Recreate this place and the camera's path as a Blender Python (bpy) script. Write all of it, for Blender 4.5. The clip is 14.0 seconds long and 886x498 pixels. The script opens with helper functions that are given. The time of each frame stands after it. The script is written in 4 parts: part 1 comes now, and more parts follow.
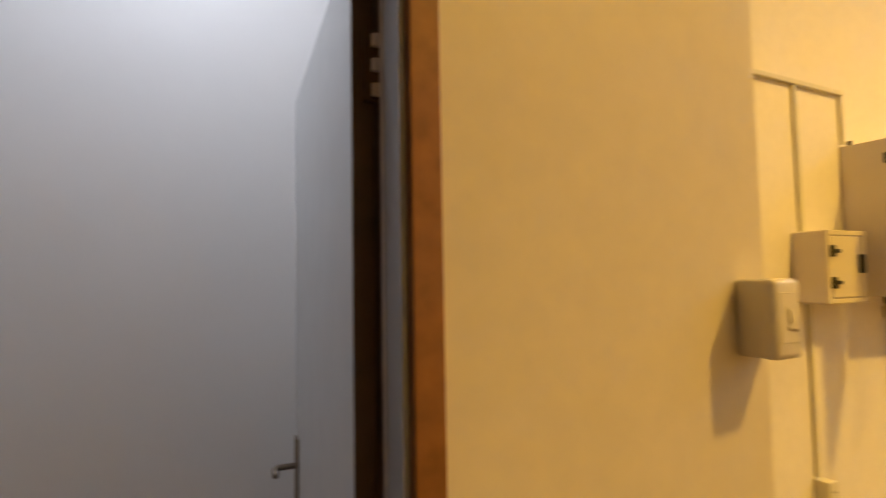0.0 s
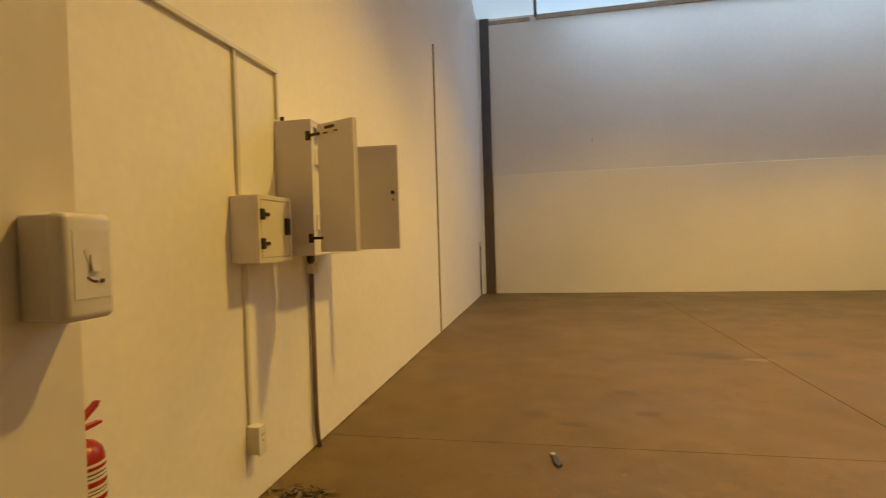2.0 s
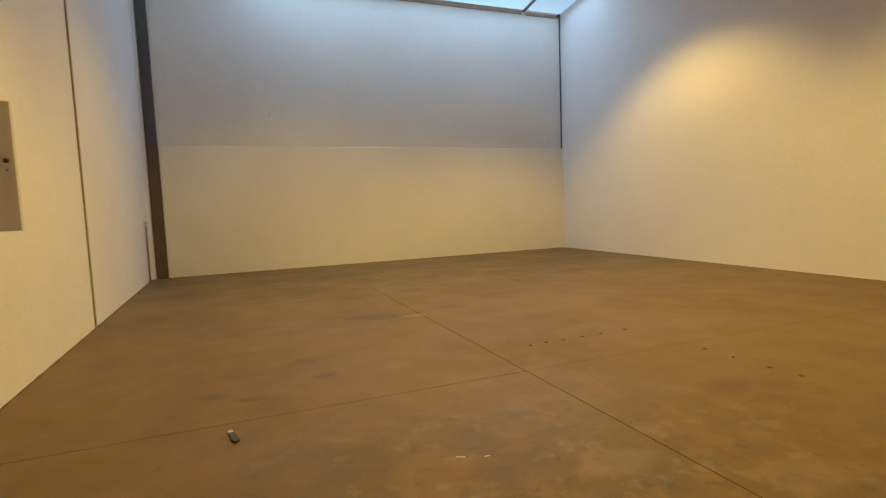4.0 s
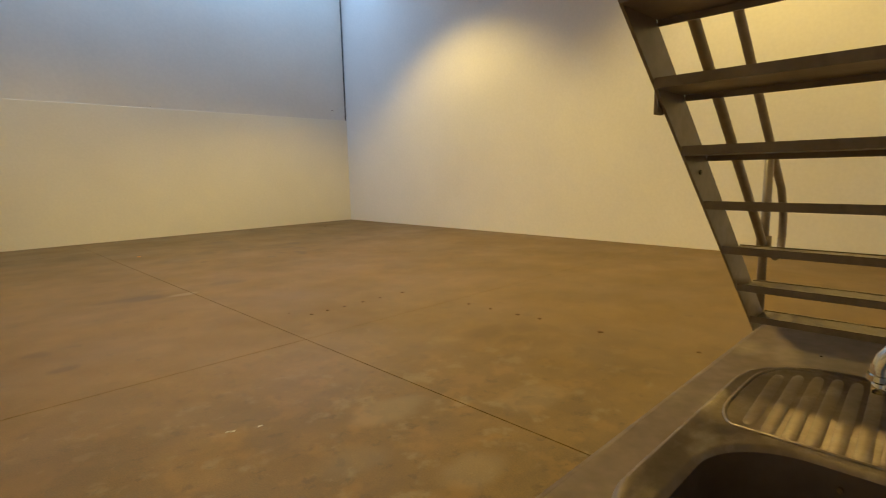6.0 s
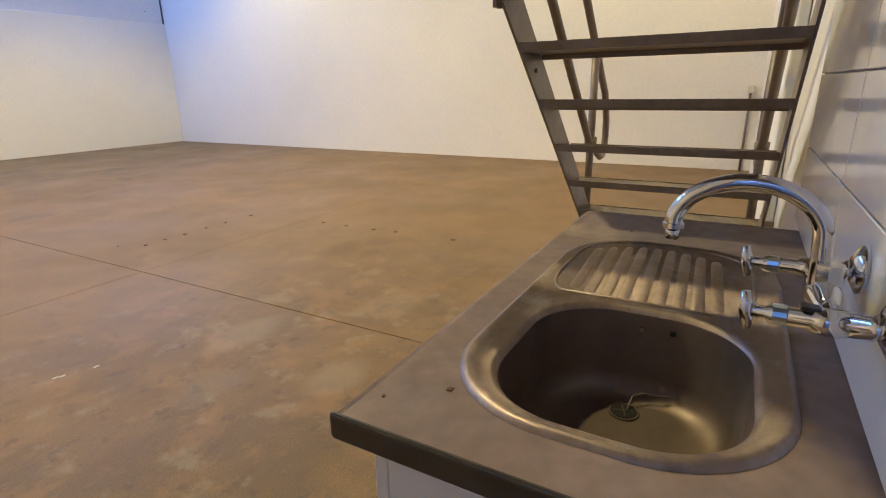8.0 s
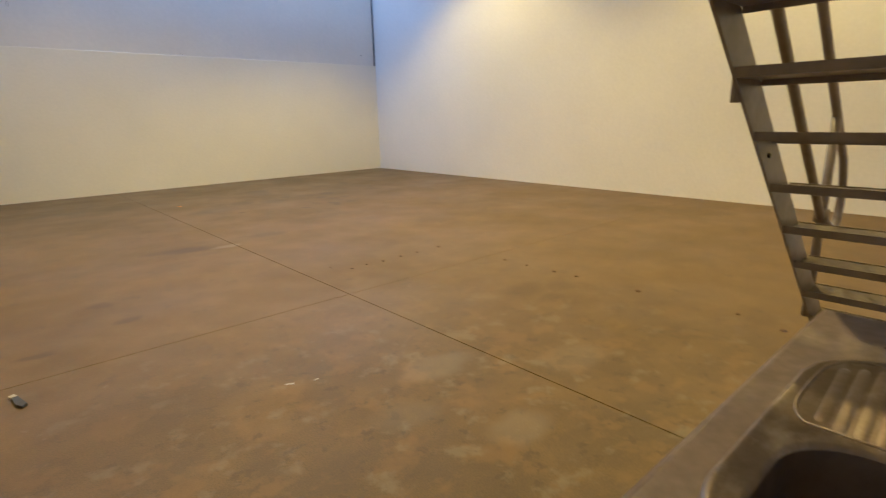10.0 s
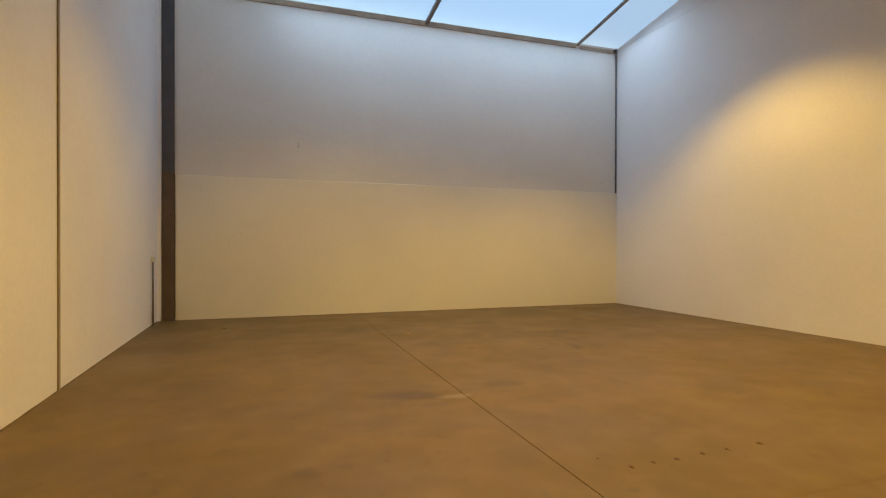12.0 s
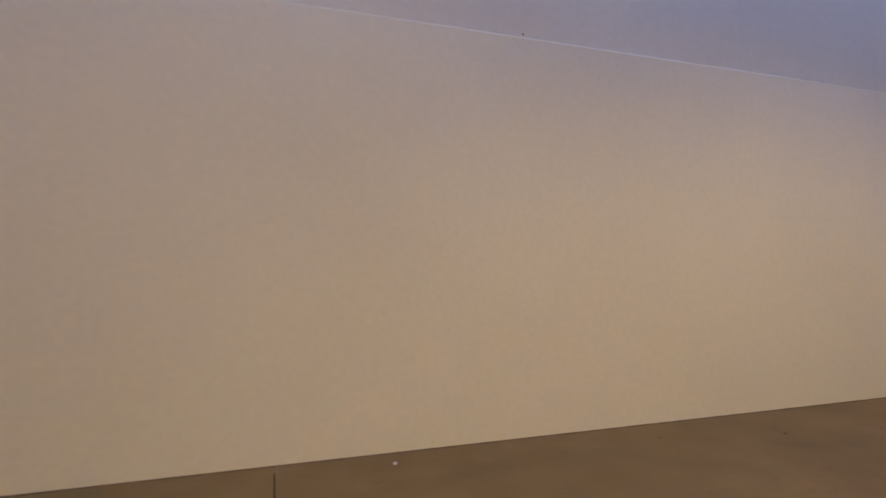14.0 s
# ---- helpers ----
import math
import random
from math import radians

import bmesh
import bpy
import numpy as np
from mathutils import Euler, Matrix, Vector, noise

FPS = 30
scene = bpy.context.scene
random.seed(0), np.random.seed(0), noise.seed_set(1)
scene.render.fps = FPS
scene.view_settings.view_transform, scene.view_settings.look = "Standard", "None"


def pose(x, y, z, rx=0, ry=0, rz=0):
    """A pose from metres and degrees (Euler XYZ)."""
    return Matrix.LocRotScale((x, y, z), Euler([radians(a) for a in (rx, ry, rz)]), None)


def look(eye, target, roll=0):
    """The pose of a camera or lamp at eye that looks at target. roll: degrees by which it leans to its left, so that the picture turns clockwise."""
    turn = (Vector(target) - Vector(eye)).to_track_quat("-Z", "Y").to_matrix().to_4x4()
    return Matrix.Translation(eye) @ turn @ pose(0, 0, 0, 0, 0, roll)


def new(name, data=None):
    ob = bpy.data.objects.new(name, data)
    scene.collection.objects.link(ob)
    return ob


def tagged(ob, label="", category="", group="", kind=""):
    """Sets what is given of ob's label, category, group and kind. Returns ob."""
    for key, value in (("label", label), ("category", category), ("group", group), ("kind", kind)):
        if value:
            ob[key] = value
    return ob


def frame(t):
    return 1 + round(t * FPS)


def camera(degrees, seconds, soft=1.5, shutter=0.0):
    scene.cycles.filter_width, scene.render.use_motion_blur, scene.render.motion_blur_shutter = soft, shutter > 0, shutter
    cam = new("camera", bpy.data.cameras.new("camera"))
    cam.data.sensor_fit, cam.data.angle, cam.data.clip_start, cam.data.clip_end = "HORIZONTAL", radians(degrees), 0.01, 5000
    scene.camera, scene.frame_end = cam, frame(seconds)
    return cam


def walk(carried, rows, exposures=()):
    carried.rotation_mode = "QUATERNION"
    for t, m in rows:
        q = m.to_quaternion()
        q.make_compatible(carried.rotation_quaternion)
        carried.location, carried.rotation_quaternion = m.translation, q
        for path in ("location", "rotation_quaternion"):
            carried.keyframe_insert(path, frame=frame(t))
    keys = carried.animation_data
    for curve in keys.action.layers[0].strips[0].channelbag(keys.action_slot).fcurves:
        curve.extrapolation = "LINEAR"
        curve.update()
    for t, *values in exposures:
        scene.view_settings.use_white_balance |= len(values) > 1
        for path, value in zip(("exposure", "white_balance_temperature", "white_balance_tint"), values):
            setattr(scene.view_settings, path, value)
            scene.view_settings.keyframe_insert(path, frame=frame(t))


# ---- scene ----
# Plan units; UNIT turns them into metres, with everything about 0.7 of true size.
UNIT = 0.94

cam = camera(80.8, 14.0, soft=1.0, shutter=0.25)


def heading(x, y, z, yaw, pitch, roll):
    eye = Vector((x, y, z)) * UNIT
    a, b = radians(yaw), radians(pitch)
    way = Vector((-math.sin(a) * math.cos(b), math.cos(a) * math.cos(b), math.sin(b)))
    return look(eye, eye + way, roll)


# seconds, x, y, z, yaw, pitch, roll
PATH = [
    (0.0, 0.646, 0.834, 1.083, 63.72, 3.21, -1.00),
    (0.2, 0.672, 0.851, 1.082, 54.50, 2.50, -0.90),
    (0.5, 0.683, 0.892, 1.079, 44.11, 2.01, -1.50),
    (1.0, 0.684, 0.966, 1.061, 32.38, 0.95, -1.70),
    (1.5, 0.667, 1.044, 1.052, 22.40, -0.23, -1.80),
    (2.0, 0.670, 1.075, 1.045, 11.48, -1.23, -1.70),
    (2.5, 0.680, 1.072, 1.050, 0.80, -2.26, -1.50),
    (3.0, 0.703, 1.042, 1.057, -8.12, -3.21, -1.30),
    (3.2, 0.704, 1.028, 1.051, -11.38, -3.47, -1.40),
    (5.3, 0.811, 0.897, 1.027, -35.63, -6.75, -1.80),
    (5.5, 0.810, 0.894, 1.009, -38.03, -6.80, -1.40),
    (6.0, 0.801, 0.896, 0.995, -44.55, -8.37, -1.20),
    (6.5, 0.817, 0.898, 0.973, -50.85, -10.14, -0.80),
    (7.0, 0.818, 0.890, 0.958, -55.60, -12.53, -1.00),
    (7.2, 0.819, 0.887, 0.948, -57.05, -13.47, -0.80),
    (9.3, 0.738, 0.902, 1.029, -62.12, -21.07, -0.60),
    (9.4, 0.730, 0.904, 1.041, -60.30, -20.92, -1.10),
    (9.5, 0.723, 0.907, 1.050, -56.93, -20.39, -1.50),
    (9.7, 0.715, 0.914, 1.068, -50.34, -17.97, -2.10),
    (10.0, 0.714, 0.938, 1.084, -41.63, -14.30, -1.30),
    (10.2, 0.729, 0.958, 1.078, -37.66, -12.29, -0.97),
    (10.5, 0.758, 1.059, 1.109, -32.76, -9.76, -0.50),
    (11.0, 0.780, 1.249, 1.122, -27.58, -5.54, -0.10),
    (11.5, 0.833, 1.499, 1.129, -24.10, -2.86, 0.00),
    (11.8, 0.880, 1.739, 1.112, -21.01, -1.19, 0.09),
    (11.9, 0.908, 1.862, 1.103, -19.93, -0.67, 0.11),
    (12.0, 0.952, 2.034, 1.091, -18.94, -0.22, 0.11),
    (12.1, 1.025, 2.301, 1.071, -18.00, 0.18, 0.09),
    (12.2, 1.107, 2.591, 1.050, -17.07, 0.54, 0.05),
    (12.3, 1.194, 2.895, 1.029, -16.20, 0.85, 0.00),
    (12.4, 1.279, 3.199, 1.010, -15.45, 1.10, -0.05),
    (12.5, 1.363, 3.504, 0.995, -14.88, 1.29, -0.09),
    (12.6, 1.446, 3.809, 0.985, -14.55, 1.39, -0.14),
    (12.7, 1.529, 4.114, 0.980, -14.40, 1.41, -0.20),
    (12.8, 1.610, 4.420, 0.976, -14.38, 1.38, -0.25),
    (12.9, 1.689, 4.727, 0.973, -14.40, 1.32, -0.27),
    (13.0, 1.765, 5.034, 0.967, -14.40, 1.25, -0.25),
    (13.1, 1.836, 5.342, 0.960, -14.42, 1.12, -0.06),
    (13.2, 1.901, 5.652, 0.952, -14.51, 0.92, 0.23),
    (13.3, 1.963, 5.962, 0.945, -14.62, 0.79, 0.37),
    (13.4, 2.024, 6.273, 0.937, -14.72, 0.90, 0.05),
    (13.5, 2.079, 6.584, 0.932, -14.93, 1.07, -0.32),
    (13.6, 2.125, 6.898, 0.933, -15.31, 1.14, -0.34),
    (13.7, 2.167, 7.210, 0.937, -15.76, 1.20, -0.26),
    (13.8, 2.212, 7.514, 0.938, -16.33, 1.30, -0.15),
    (13.9, 2.272, 7.798, 0.929, -17.13, 1.52, -0.04),
    (14.0, 2.339, 8.057, 0.913, -18.06, 1.79, 0.10),
]
EXPOSURES = [
    (0.0, 0.44, 7000, 12), (0.5, 0.12, 5900, 11), (0.75, 0.08, 5500, 13), (1.0, -0.08, 4850, 13), (1.5, -0.16, 5250, 9), (2.0, -0.16, 5950, 11), (2.5, -0.10, 6100, 12), (3.0, -0.14, 5700, 10), (5.5, -0.10, 5150, 5),
    (6.5, 0.02, 4500, 8), (7.0, 0.26, 4150, 14), (9.5, 0.57, 3800, 23), (10.3, 0.0, 4700, 8), (11.0, -0.10, 5400, 12), (11.5, -0.17, 5650, 12), (12.0, -0.20, 5700, 10), (12.5, -0.14, 5700, 15),
    (13.0, -0.05, 5250, 19), (13.5, -0.14, 4750, 24), (14.0, -0.28, 4400, 27),
]
walk(cam, [(r[0], heading(*r[1:])) for r in PATH], EXPOSURES)

# ---- light ----
world = bpy.data.worlds.new("sky_world")
scene.world = world
world.use_nodes = True
wt = world.node_tree
sky = wt.nodes.new("ShaderNodeTexSky")
sky.sky_type = "NISHITA"
sky.sun_disc = False
sky.sun_elevation, sky.sun_rotation = radians(48), radians(200)
wt.nodes["Background"].inputs["Strength"].default_value = 0.15
wt.links.new(sky.outputs[0], wt.nodes["Background"].inputs["Color"])


def lamp(name, kind, energy, colour, m, **settings):
    data = bpy.data.lights.new(name, kind)
    data.energy, data.color = energy, colour
    if kind == "SPOT":
        data.spot_size, data.spot_blend, data.shadow_soft_size = settings["cone"], settings["blend"], settings["size"]
    elif kind == "AREA":
        data.shape, data.size, data.size_y = "RECTANGLE", settings["size"], settings["size_y"]
    ob = new(name, data)
    ob.matrix_world = m
    return ob


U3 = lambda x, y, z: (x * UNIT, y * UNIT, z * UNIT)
WARM = (1.0, 0.60, 0.10)
# lamps are unseen; the last two are guesses, added to even the warm light
LAMPS = [(2.2, 3.6, 4.75, 525, 116, 0.55), (5.6, 7.0, 4.75, 415, 116, 0.50), (5.6, 2.6, 4.75, 415, 120, 0.55), (2.4, 7.0, 4.75, 440, 132, 0.75)]
for x, y, z, power, cone, blend in LAMPS:
    lamp("high_bay_light", "SPOT", power, WARM, look(U3(x, y, z), U3(x, y, 0)), cone=radians(cone), blend=blend, size=0.10)
sun = lamp("sun", "SUN", 2.6, (1.0, 0.95, 0.88), Matrix.Rotation(radians(200), 4, "Z") @ Matrix.Rotation(radians(-42), 4, "X"), size=0.1)
sun.data.angle = radians(0.53)
# daylight through the roof sheets, along the roof's slope
SLOPE = 0.153
EAVE = 4.95
lamp("skylight_daylight", "AREA", 47, (0.63, 0.83, 1.0), look(U3(4.2, 9.75, 5.0), U3(4.2, 9.75 - SLOPE, 4.0)), size=6.2 * UNIT, size_y=1.3 * UNIT)
# the cool tube in the washroom
lamp("washroom_light", "AREA", 4.4, (0.74, 0.83, 1.0), look(U3(-0.10, 0.78, 2.15), U3(-0.10, 0.78, 0)), size=0.5, size_y=0.12)


# ---- materials ----
def material(name, colour, rough=0.5, metal=0.0, spots=(), grain=0.0, grain_scale=60.0, bump=0.0, bump_scale=120.0, mottled=0.0, mottle_scale=1.2, coat=0.0):
    """A painted, metal or mineral surface: colour with mottling at two scales, roughness variation and fine relief."""
    mat = bpy.data.materials.new(name)
    mat.use_nodes = True
    nt = mat.node_tree
    N, link = nt.nodes, nt.links.new
    b = N["Principled BSDF"]
    b.inputs["Metallic"].default_value = metal
    b.inputs["Coat Weight"].default_value = coat
    co = N.new("ShaderNodeTexCoord")

    def noise_tex(scale, detail=4.0):
        t = N.new("ShaderNodeTexNoise")
        t.inputs["Scale"].default_value, t.inputs["Detail"].default_value = scale, detail
        link(co.outputs["Object"], t.inputs["Vector"])
        return t.outputs["Fac"]

    def ranged(value, a, c, lo, hi):
        r = N.new("ShaderNodeMapRange")
        for k, v in zip((1, 2, 3, 4), (a, c, lo, hi)):
            r.inputs[k].default_value = v
        link(value, r.inputs[0])
        return r.outputs[0]

    def times(colour_socket, factor):
        m = N.new("ShaderNodeMix")
        m.data_type, m.blend_type = "RGBA", "MULTIPLY"
        m.inputs["Factor"].default_value = 1.0
        link(colour_socket, m.inputs["A"])
        link(factor, m.inputs["B"])
        return m.outputs["Result"]

    rgb = N.new("ShaderNodeRGB")
    rgb.outputs[0].default_value = (*colour, 1)
    out = rgb.outputs[0]
    if mottled:
        out = times(out, ranged(noise_tex(mottle_scale, 6.0), 0.3, 0.7, 1 - mottled, 1 + mottled * 0.4))
    if grain:
        out = times(out, ranged(noise_tex(grain_scale, 3.0), 0.3, 0.7, 1 - grain, 1 + grain * 0.5))
    link(out, b.inputs["Base Color"])
    link(ranged(noise_tex(grain_scale * 0.3, 3.0), 0.3, 0.7, max(0.02, rough * 0.85), min(1.0, rough * 1.15)), b.inputs["Roughness"])
    if bump:
        n = N.new("ShaderNodeBump")
        n.inputs["Strength"].default_value, n.inputs["Distance"].default_value = bump, 0.002
        link(noise_tex(bump_scale, 5.0), n.inputs["Height"])
        link(n.outputs[0], b.inputs["Normal"])
    return mat


def concrete(stains, patches):
    """Power-floated slab: cloudy colour, fine aggregate, dark stains and pale scuffs where the floor has them, a slight sheen."""
    mat = material("concrete", (0.170, 0.109, 0.036), rough=0.56, mottled=0.16, mottle_scale=0.9, grain=0.13, grain_scale=4.0, bump=0.08, bump_scale=40.0)
    nt = mat.node_tree
    N, link = nt.nodes, nt.links.new
    b = N["Principled BSDF"]
    b.inputs["Specular IOR Level"].default_value = 0.3
    base = b.inputs["Base Color"].links[0].from_socket
    geo = N.new("ShaderNodeNewGeometry")
    warp = N.new("ShaderNodeTexNoise")
    warp.inputs["Scale"].default_value, warp.inputs["Detail"].default_value = 4.0, 5.0
    link(geo.outputs["Position"], warp.inputs["Vector"])
    shift = N.new("ShaderNodeVectorMath")
    shift.operation = "MULTIPLY_ADD"
    link(warp.outputs["Color"], shift.inputs[0])
    shift.inputs[1].default_value = (0.16, 0.16, 0.0)
    link(geo.outputs["Position"], shift.inputs[2])
    drift = N.new("ShaderNodeVectorMath")
    drift.operation = "MULTIPLY_ADD"
    link(warp.outputs["Color"], drift.inputs[0])
    drift.inputs[1].default_value = (0.05, 0.05, 0.0)
    link(geo.outputs["Position"], drift.inputs[2])
    # fine speckle
    speck = N.new("ShaderNodeTexNoise")
    speck.inputs["Scale"].default_value, speck.inputs["Detail"].default_value = 190.0, 2.0
    link(geo.outputs["Position"], speck.inputs["Vector"])
    sr = N.new("ShaderNodeMapRange")
    for k, v in zip((1, 2, 3, 4), (0.32, 0.7, 0.80, 1.12)):
        sr.inputs[k].default_value = v
    link(speck.outputs["Fac"], sr.inputs[0])
    m = N.new("ShaderNodeMix")
    m.data_type, m.blend_type = "RGBA", "MULTIPLY"
    m.inputs["Factor"].default_value = 1.0
    link(base, m.inputs["A"])
    link(sr.outputs[0], m.inputs["B"])
    base = m.outputs["Result"]
    # worn blotches where people stand at the sink
    away = N.new("ShaderNodeVectorMath")
    away.operation = "DISTANCE"
    link(geo.outputs["Position"], away.inputs[0])
    away.inputs[1].default_value = (1.7 * UNIT, 1.7 * UNIT, 0)
    worn = N.new("ShaderNodeMapRange")
    worn.interpolation_type = "SMOOTHSTEP"
    for k, v in zip((1, 2, 3, 4), (0.5, 2.6, 0.62, 0.0)):
        worn.inputs[k].default_value = v
    link(away.outputs["Value"], worn.inputs[0])
    for scale, seed, lo, hi, tone, overall in (
        (1.7, 71.0, 0.50, 0.70, (0.095, 0.060, 0.024, 1), 0.26), (2.6, 57.0, 0.52, 0.74, (0.225, 0.155, 0.060, 1), 0.30), (9.0, 23.0, 0.60, 0.68, (0.08, 0.058, 0.033, 1), 0.45), (22.0, 91.0, 0.63, 0.70, (0.27, 0.21, 0.12, 1), 0.30),
        (3.2, 17.0, 0.40, 0.60, (0.090, 0.062, 0.036, 1), 0.0), (6.0, 41.0, 0.50, 0.64, (0.220, 0.130, 0.038, 1), 0.0), (6.5, 3.0, 0.54, 0.66, (0.22, 0.172, 0.098, 1), 0.0), (13.0, 33.0, 0.56, 0.66, (0.07, 0.048, 0.030, 1), 0.0),
    ):
        move = N.new("ShaderNodeVectorMath")
        link(drift.outputs[0], move.inputs[0])
        move.inputs[1].default_value = (seed, seed * 0.7, 0)
        blotch = N.new("ShaderNodeTexNoise")
        blotch.inputs["Scale"].default_value, blotch.inputs["Detail"].default_value, blotch.inputs["Roughness"].default_value = scale, 7.0, 0.62
        link(move.outputs[0], blotch.inputs["Vector"])
        edge = N.new("ShaderNodeMapRange")
        edge.interpolation_type = "SMOOTHSTEP"
        for k, v in zip((1, 2, 3, 4), (lo, hi, 0.0, 0.8)):
            edge.inputs[k].default_value = v
        link(blotch.outputs["Fac"], edge.inputs[0])
        both = N.new("ShaderNodeMath")
        both.operation = "MULTIPLY"
        link(edge.outputs[0], both.inputs[0])
        if overall:
            both.inputs[1].default_value = overall
        else:
            link(worn.outputs[0], both.inputs[1])
        mx = N.new("ShaderNodeMix")
        mx.data_type = "RGBA"
        link(both.outputs[0], mx.inputs["Factor"])
        link(base, mx.inputs["A"])
        mx.inputs["B"].default_value = tone
        base = mx.outputs["Result"]
    for group, tone in ((stains, (0.082, 0.054, 0.029, 1)), (patches, (0.36, 0.32, 0.27, 1))):
        for x, y, rx, ry, strength in group:
            d = N.new("ShaderNodeVectorMath")
            d.operation = "SUBTRACT"
            link(shift.outputs[0], d.inputs[0])
            d.inputs[1].default_value = (x * UNIT + 0.08, y * UNIT + 0.08, 0)
            e = N.new("ShaderNodeVectorMath")
            e.operation = "MULTIPLY"
            link(d.outputs[0], e.inputs[0])
            e.inputs[1].default_value = (1 / rx, 1 / ry, 0)
            f = N.new("ShaderNodeVectorMath")
            f.operation = "LENGTH"
            link(e.outputs[0], f.inputs[0])
            r = N.new("ShaderNodeMapRange")
            r.interpolation_type = "SMOOTHSTEP"
            for k, v in zip((1, 2, 3, 4), (0.42, 1.12, strength, 0.0)):
                r.inputs[k].default_value = v
            link(f.outputs["Value"], r.inputs[0])
            mx = N.new("ShaderNodeMix")
            mx.data_type = "RGBA"
            link(r.outputs[0], mx.inputs["Factor"])
            link(base, mx.inputs["A"])
            mx.inputs["B"].default_value = tone
            base = mx.outputs["Result"]
    link(base, b.inputs["Base Color"])
    return mat


def marked(mat, tone, scale, lo, hi, strength, stretch=(1, 1, 1)):
    """Dried water marks: dull pale patches over a material, with ragged edges."""
    nt = mat.node_tree
    N, link = nt.nodes, nt.links.new
    b = N["Principled BSDF"]
    co = N.new("ShaderNodeTexCoord")
    sc = N.new("ShaderNodeVectorMath")
    sc.operation = "MULTIPLY"
    sc.inputs[1].default_value = stretch
    link(co.outputs["Object"], sc.inputs[0])
    t = N.new("ShaderNodeTexNoise")
    t.inputs["Scale"].default_value, t.inputs["Detail"].default_value, t.inputs["Roughness"].default_value = scale, 7.0, 0.65
    link(sc.outputs[0], t.inputs["Vector"])
    r = N.new("ShaderNodeMapRange")
    for k, v in zip((1, 2, 3, 4), (lo, hi, 0.0, strength)):
        r.inputs[k].default_value = v
    link(t.outputs["Fac"], r.inputs[0])
    mx = N.new("ShaderNodeMix")
    mx.data_type = "RGBA"
    link(r.outputs[0], mx.inputs["Factor"])
    link(b.inputs["Base Color"].links[0].from_socket, mx.inputs["A"])
    mx.inputs["B"].default_value = (*tone, 1)
    link(mx.outputs["Result"], b.inputs["Base Color"])
    if b.inputs["Metallic"].default_value > 0.5:
        inv = N.new("ShaderNodeMapRange")
        for k, v in zip((3, 4), (1.0, 0.45)):
            inv.inputs[k].default_value = v
        link(r.outputs[0], inv.inputs[0])
        link(inv.outputs[0], b.inputs["Metallic"])
    return mat


def translucent_sheet(name, colour):
    mat = bpy.data.materials.new(name)
    mat.use_nodes = True
    nt = mat.node_tree
    nt.nodes.remove(nt.nodes["Principled BSDF"])
    t = nt.nodes.new("ShaderNodeBsdfTranslucent")
    t.inputs[0].default_value = (*colour, 1)
    nt.links.new(t.outputs[0], nt.nodes["Material Output"].inputs["Surface"])
    return mat


STAINS = [  # x, y, radius along x, along y, strength
    (2, 5.7, 0.21, 0.13, 0.85), (1.8, 5.76, 0.18, 0.08, 0.5), (2.06, 5.44, 0.1, 0.06, 0.3), (1.224, 4.234, 0.08, 0.06, 0.65), (1.14, 4.6, 0.08, 0.06, 0.5),
    (0.775, 4, 0.07, 0.05, 0.65), (0.571, 4.137, 0.11, 0.09, 0.5), (2.75, 5.79, 0.2, 0.12, 0.5), (3.18, 2.98, 0.16, 0.13, 0.4), (3.42, 2.86, 0.13, 0.10, 0.35), (3.2, 2.76, 0.10, 0.06, 0.3), (4.4, 5.2, 0.3, 0.2, 0.25),
    (1.1, 3, 0.3, 0.2, 0.25), (4, 9, 0.2, 0.1, 0.35), (5, 8.75, 0.2, 0.06, 0.4), (0.5, 6.4, 0.3, 0.5, 0.25), (1.3, 8.9, 0.35, 0.15, 0.3),
    (0.2, 8.2, 0.3, 0.4, 0.25), (2.13, 8.82, 0.4, 0.2, 0.3),
]
SMUDGES = [
    (4.61, 7.93, 0.16, 0.13, 0.75), (4.27, 7.94, 0.14, 0.1, 0.4), (4.02, 8.06, 0.08, 0.1, 0.5), (4.36, 7.62, 0.13, 0.1, 0.6), (4.4, 7.4, 0.11, 0.07, 0.6),
    (4.64, 7.4, 0.11, 0.06, 0.5), (4.22, 7.04, 0.08, 0.09, 0.7), (4.16, 6.91, 0.05, 0.08, 0.65), (3.77, 6.98, 0.07, 0.06, 0.65), (4.04, 7.19, 0.09, 0.07, 0.5),
    (3.08, 7.25, 0.05, 0.05, 0.7), (3.73, 7.79, 0.2, 0.2, 0.4), (2.87, 7.62, 0.3, 0.2, 0.45), (3.34, 7.96, 0.16, 0.2, 0.4), (3.92, 8.78, 0.2, 0.3, 0.35),
    (5.45, 8.8, 0.08, 0.14, 0.5), (4.42, 7.22, 0.12, 0.1, 0.35), (4.46, 7, 0.1, 0.08, 0.4),
]
PATCHES = [
    (2.0, 2.0, 0.14, 0.10, 0.16), (2.12, 2.56, 0.2, 0.1, 0.16), (1.75, 2.35, 0.14, 0.12, 0.10), (2.28, 5.60, 0.14, 0.07, 0.3), (2.6, 2.2, 0.2, 0.14, 0.10),
]
CONCRETE = concrete(STAINS + SMUDGES, PATCHES)
JOINT = material("joint_filler", (0.07, 0.055, 0.045), rough=0.9)
WALL = material("wall_paint", (0.81, 0.772, 0.75), rough=0.62, mottled=0.05, mottle_scale=0.8, grain=0.03, grain_scale=30, bump=0.16, bump_scale=45)
UPPER = material("upper_wall_paint", (0.735, 0.70, 0.655), rough=0.6, mottled=0.06, mottle_scale=0.7, grain=0.03, grain_scale=25, bump=0.12, bump_scale=60)
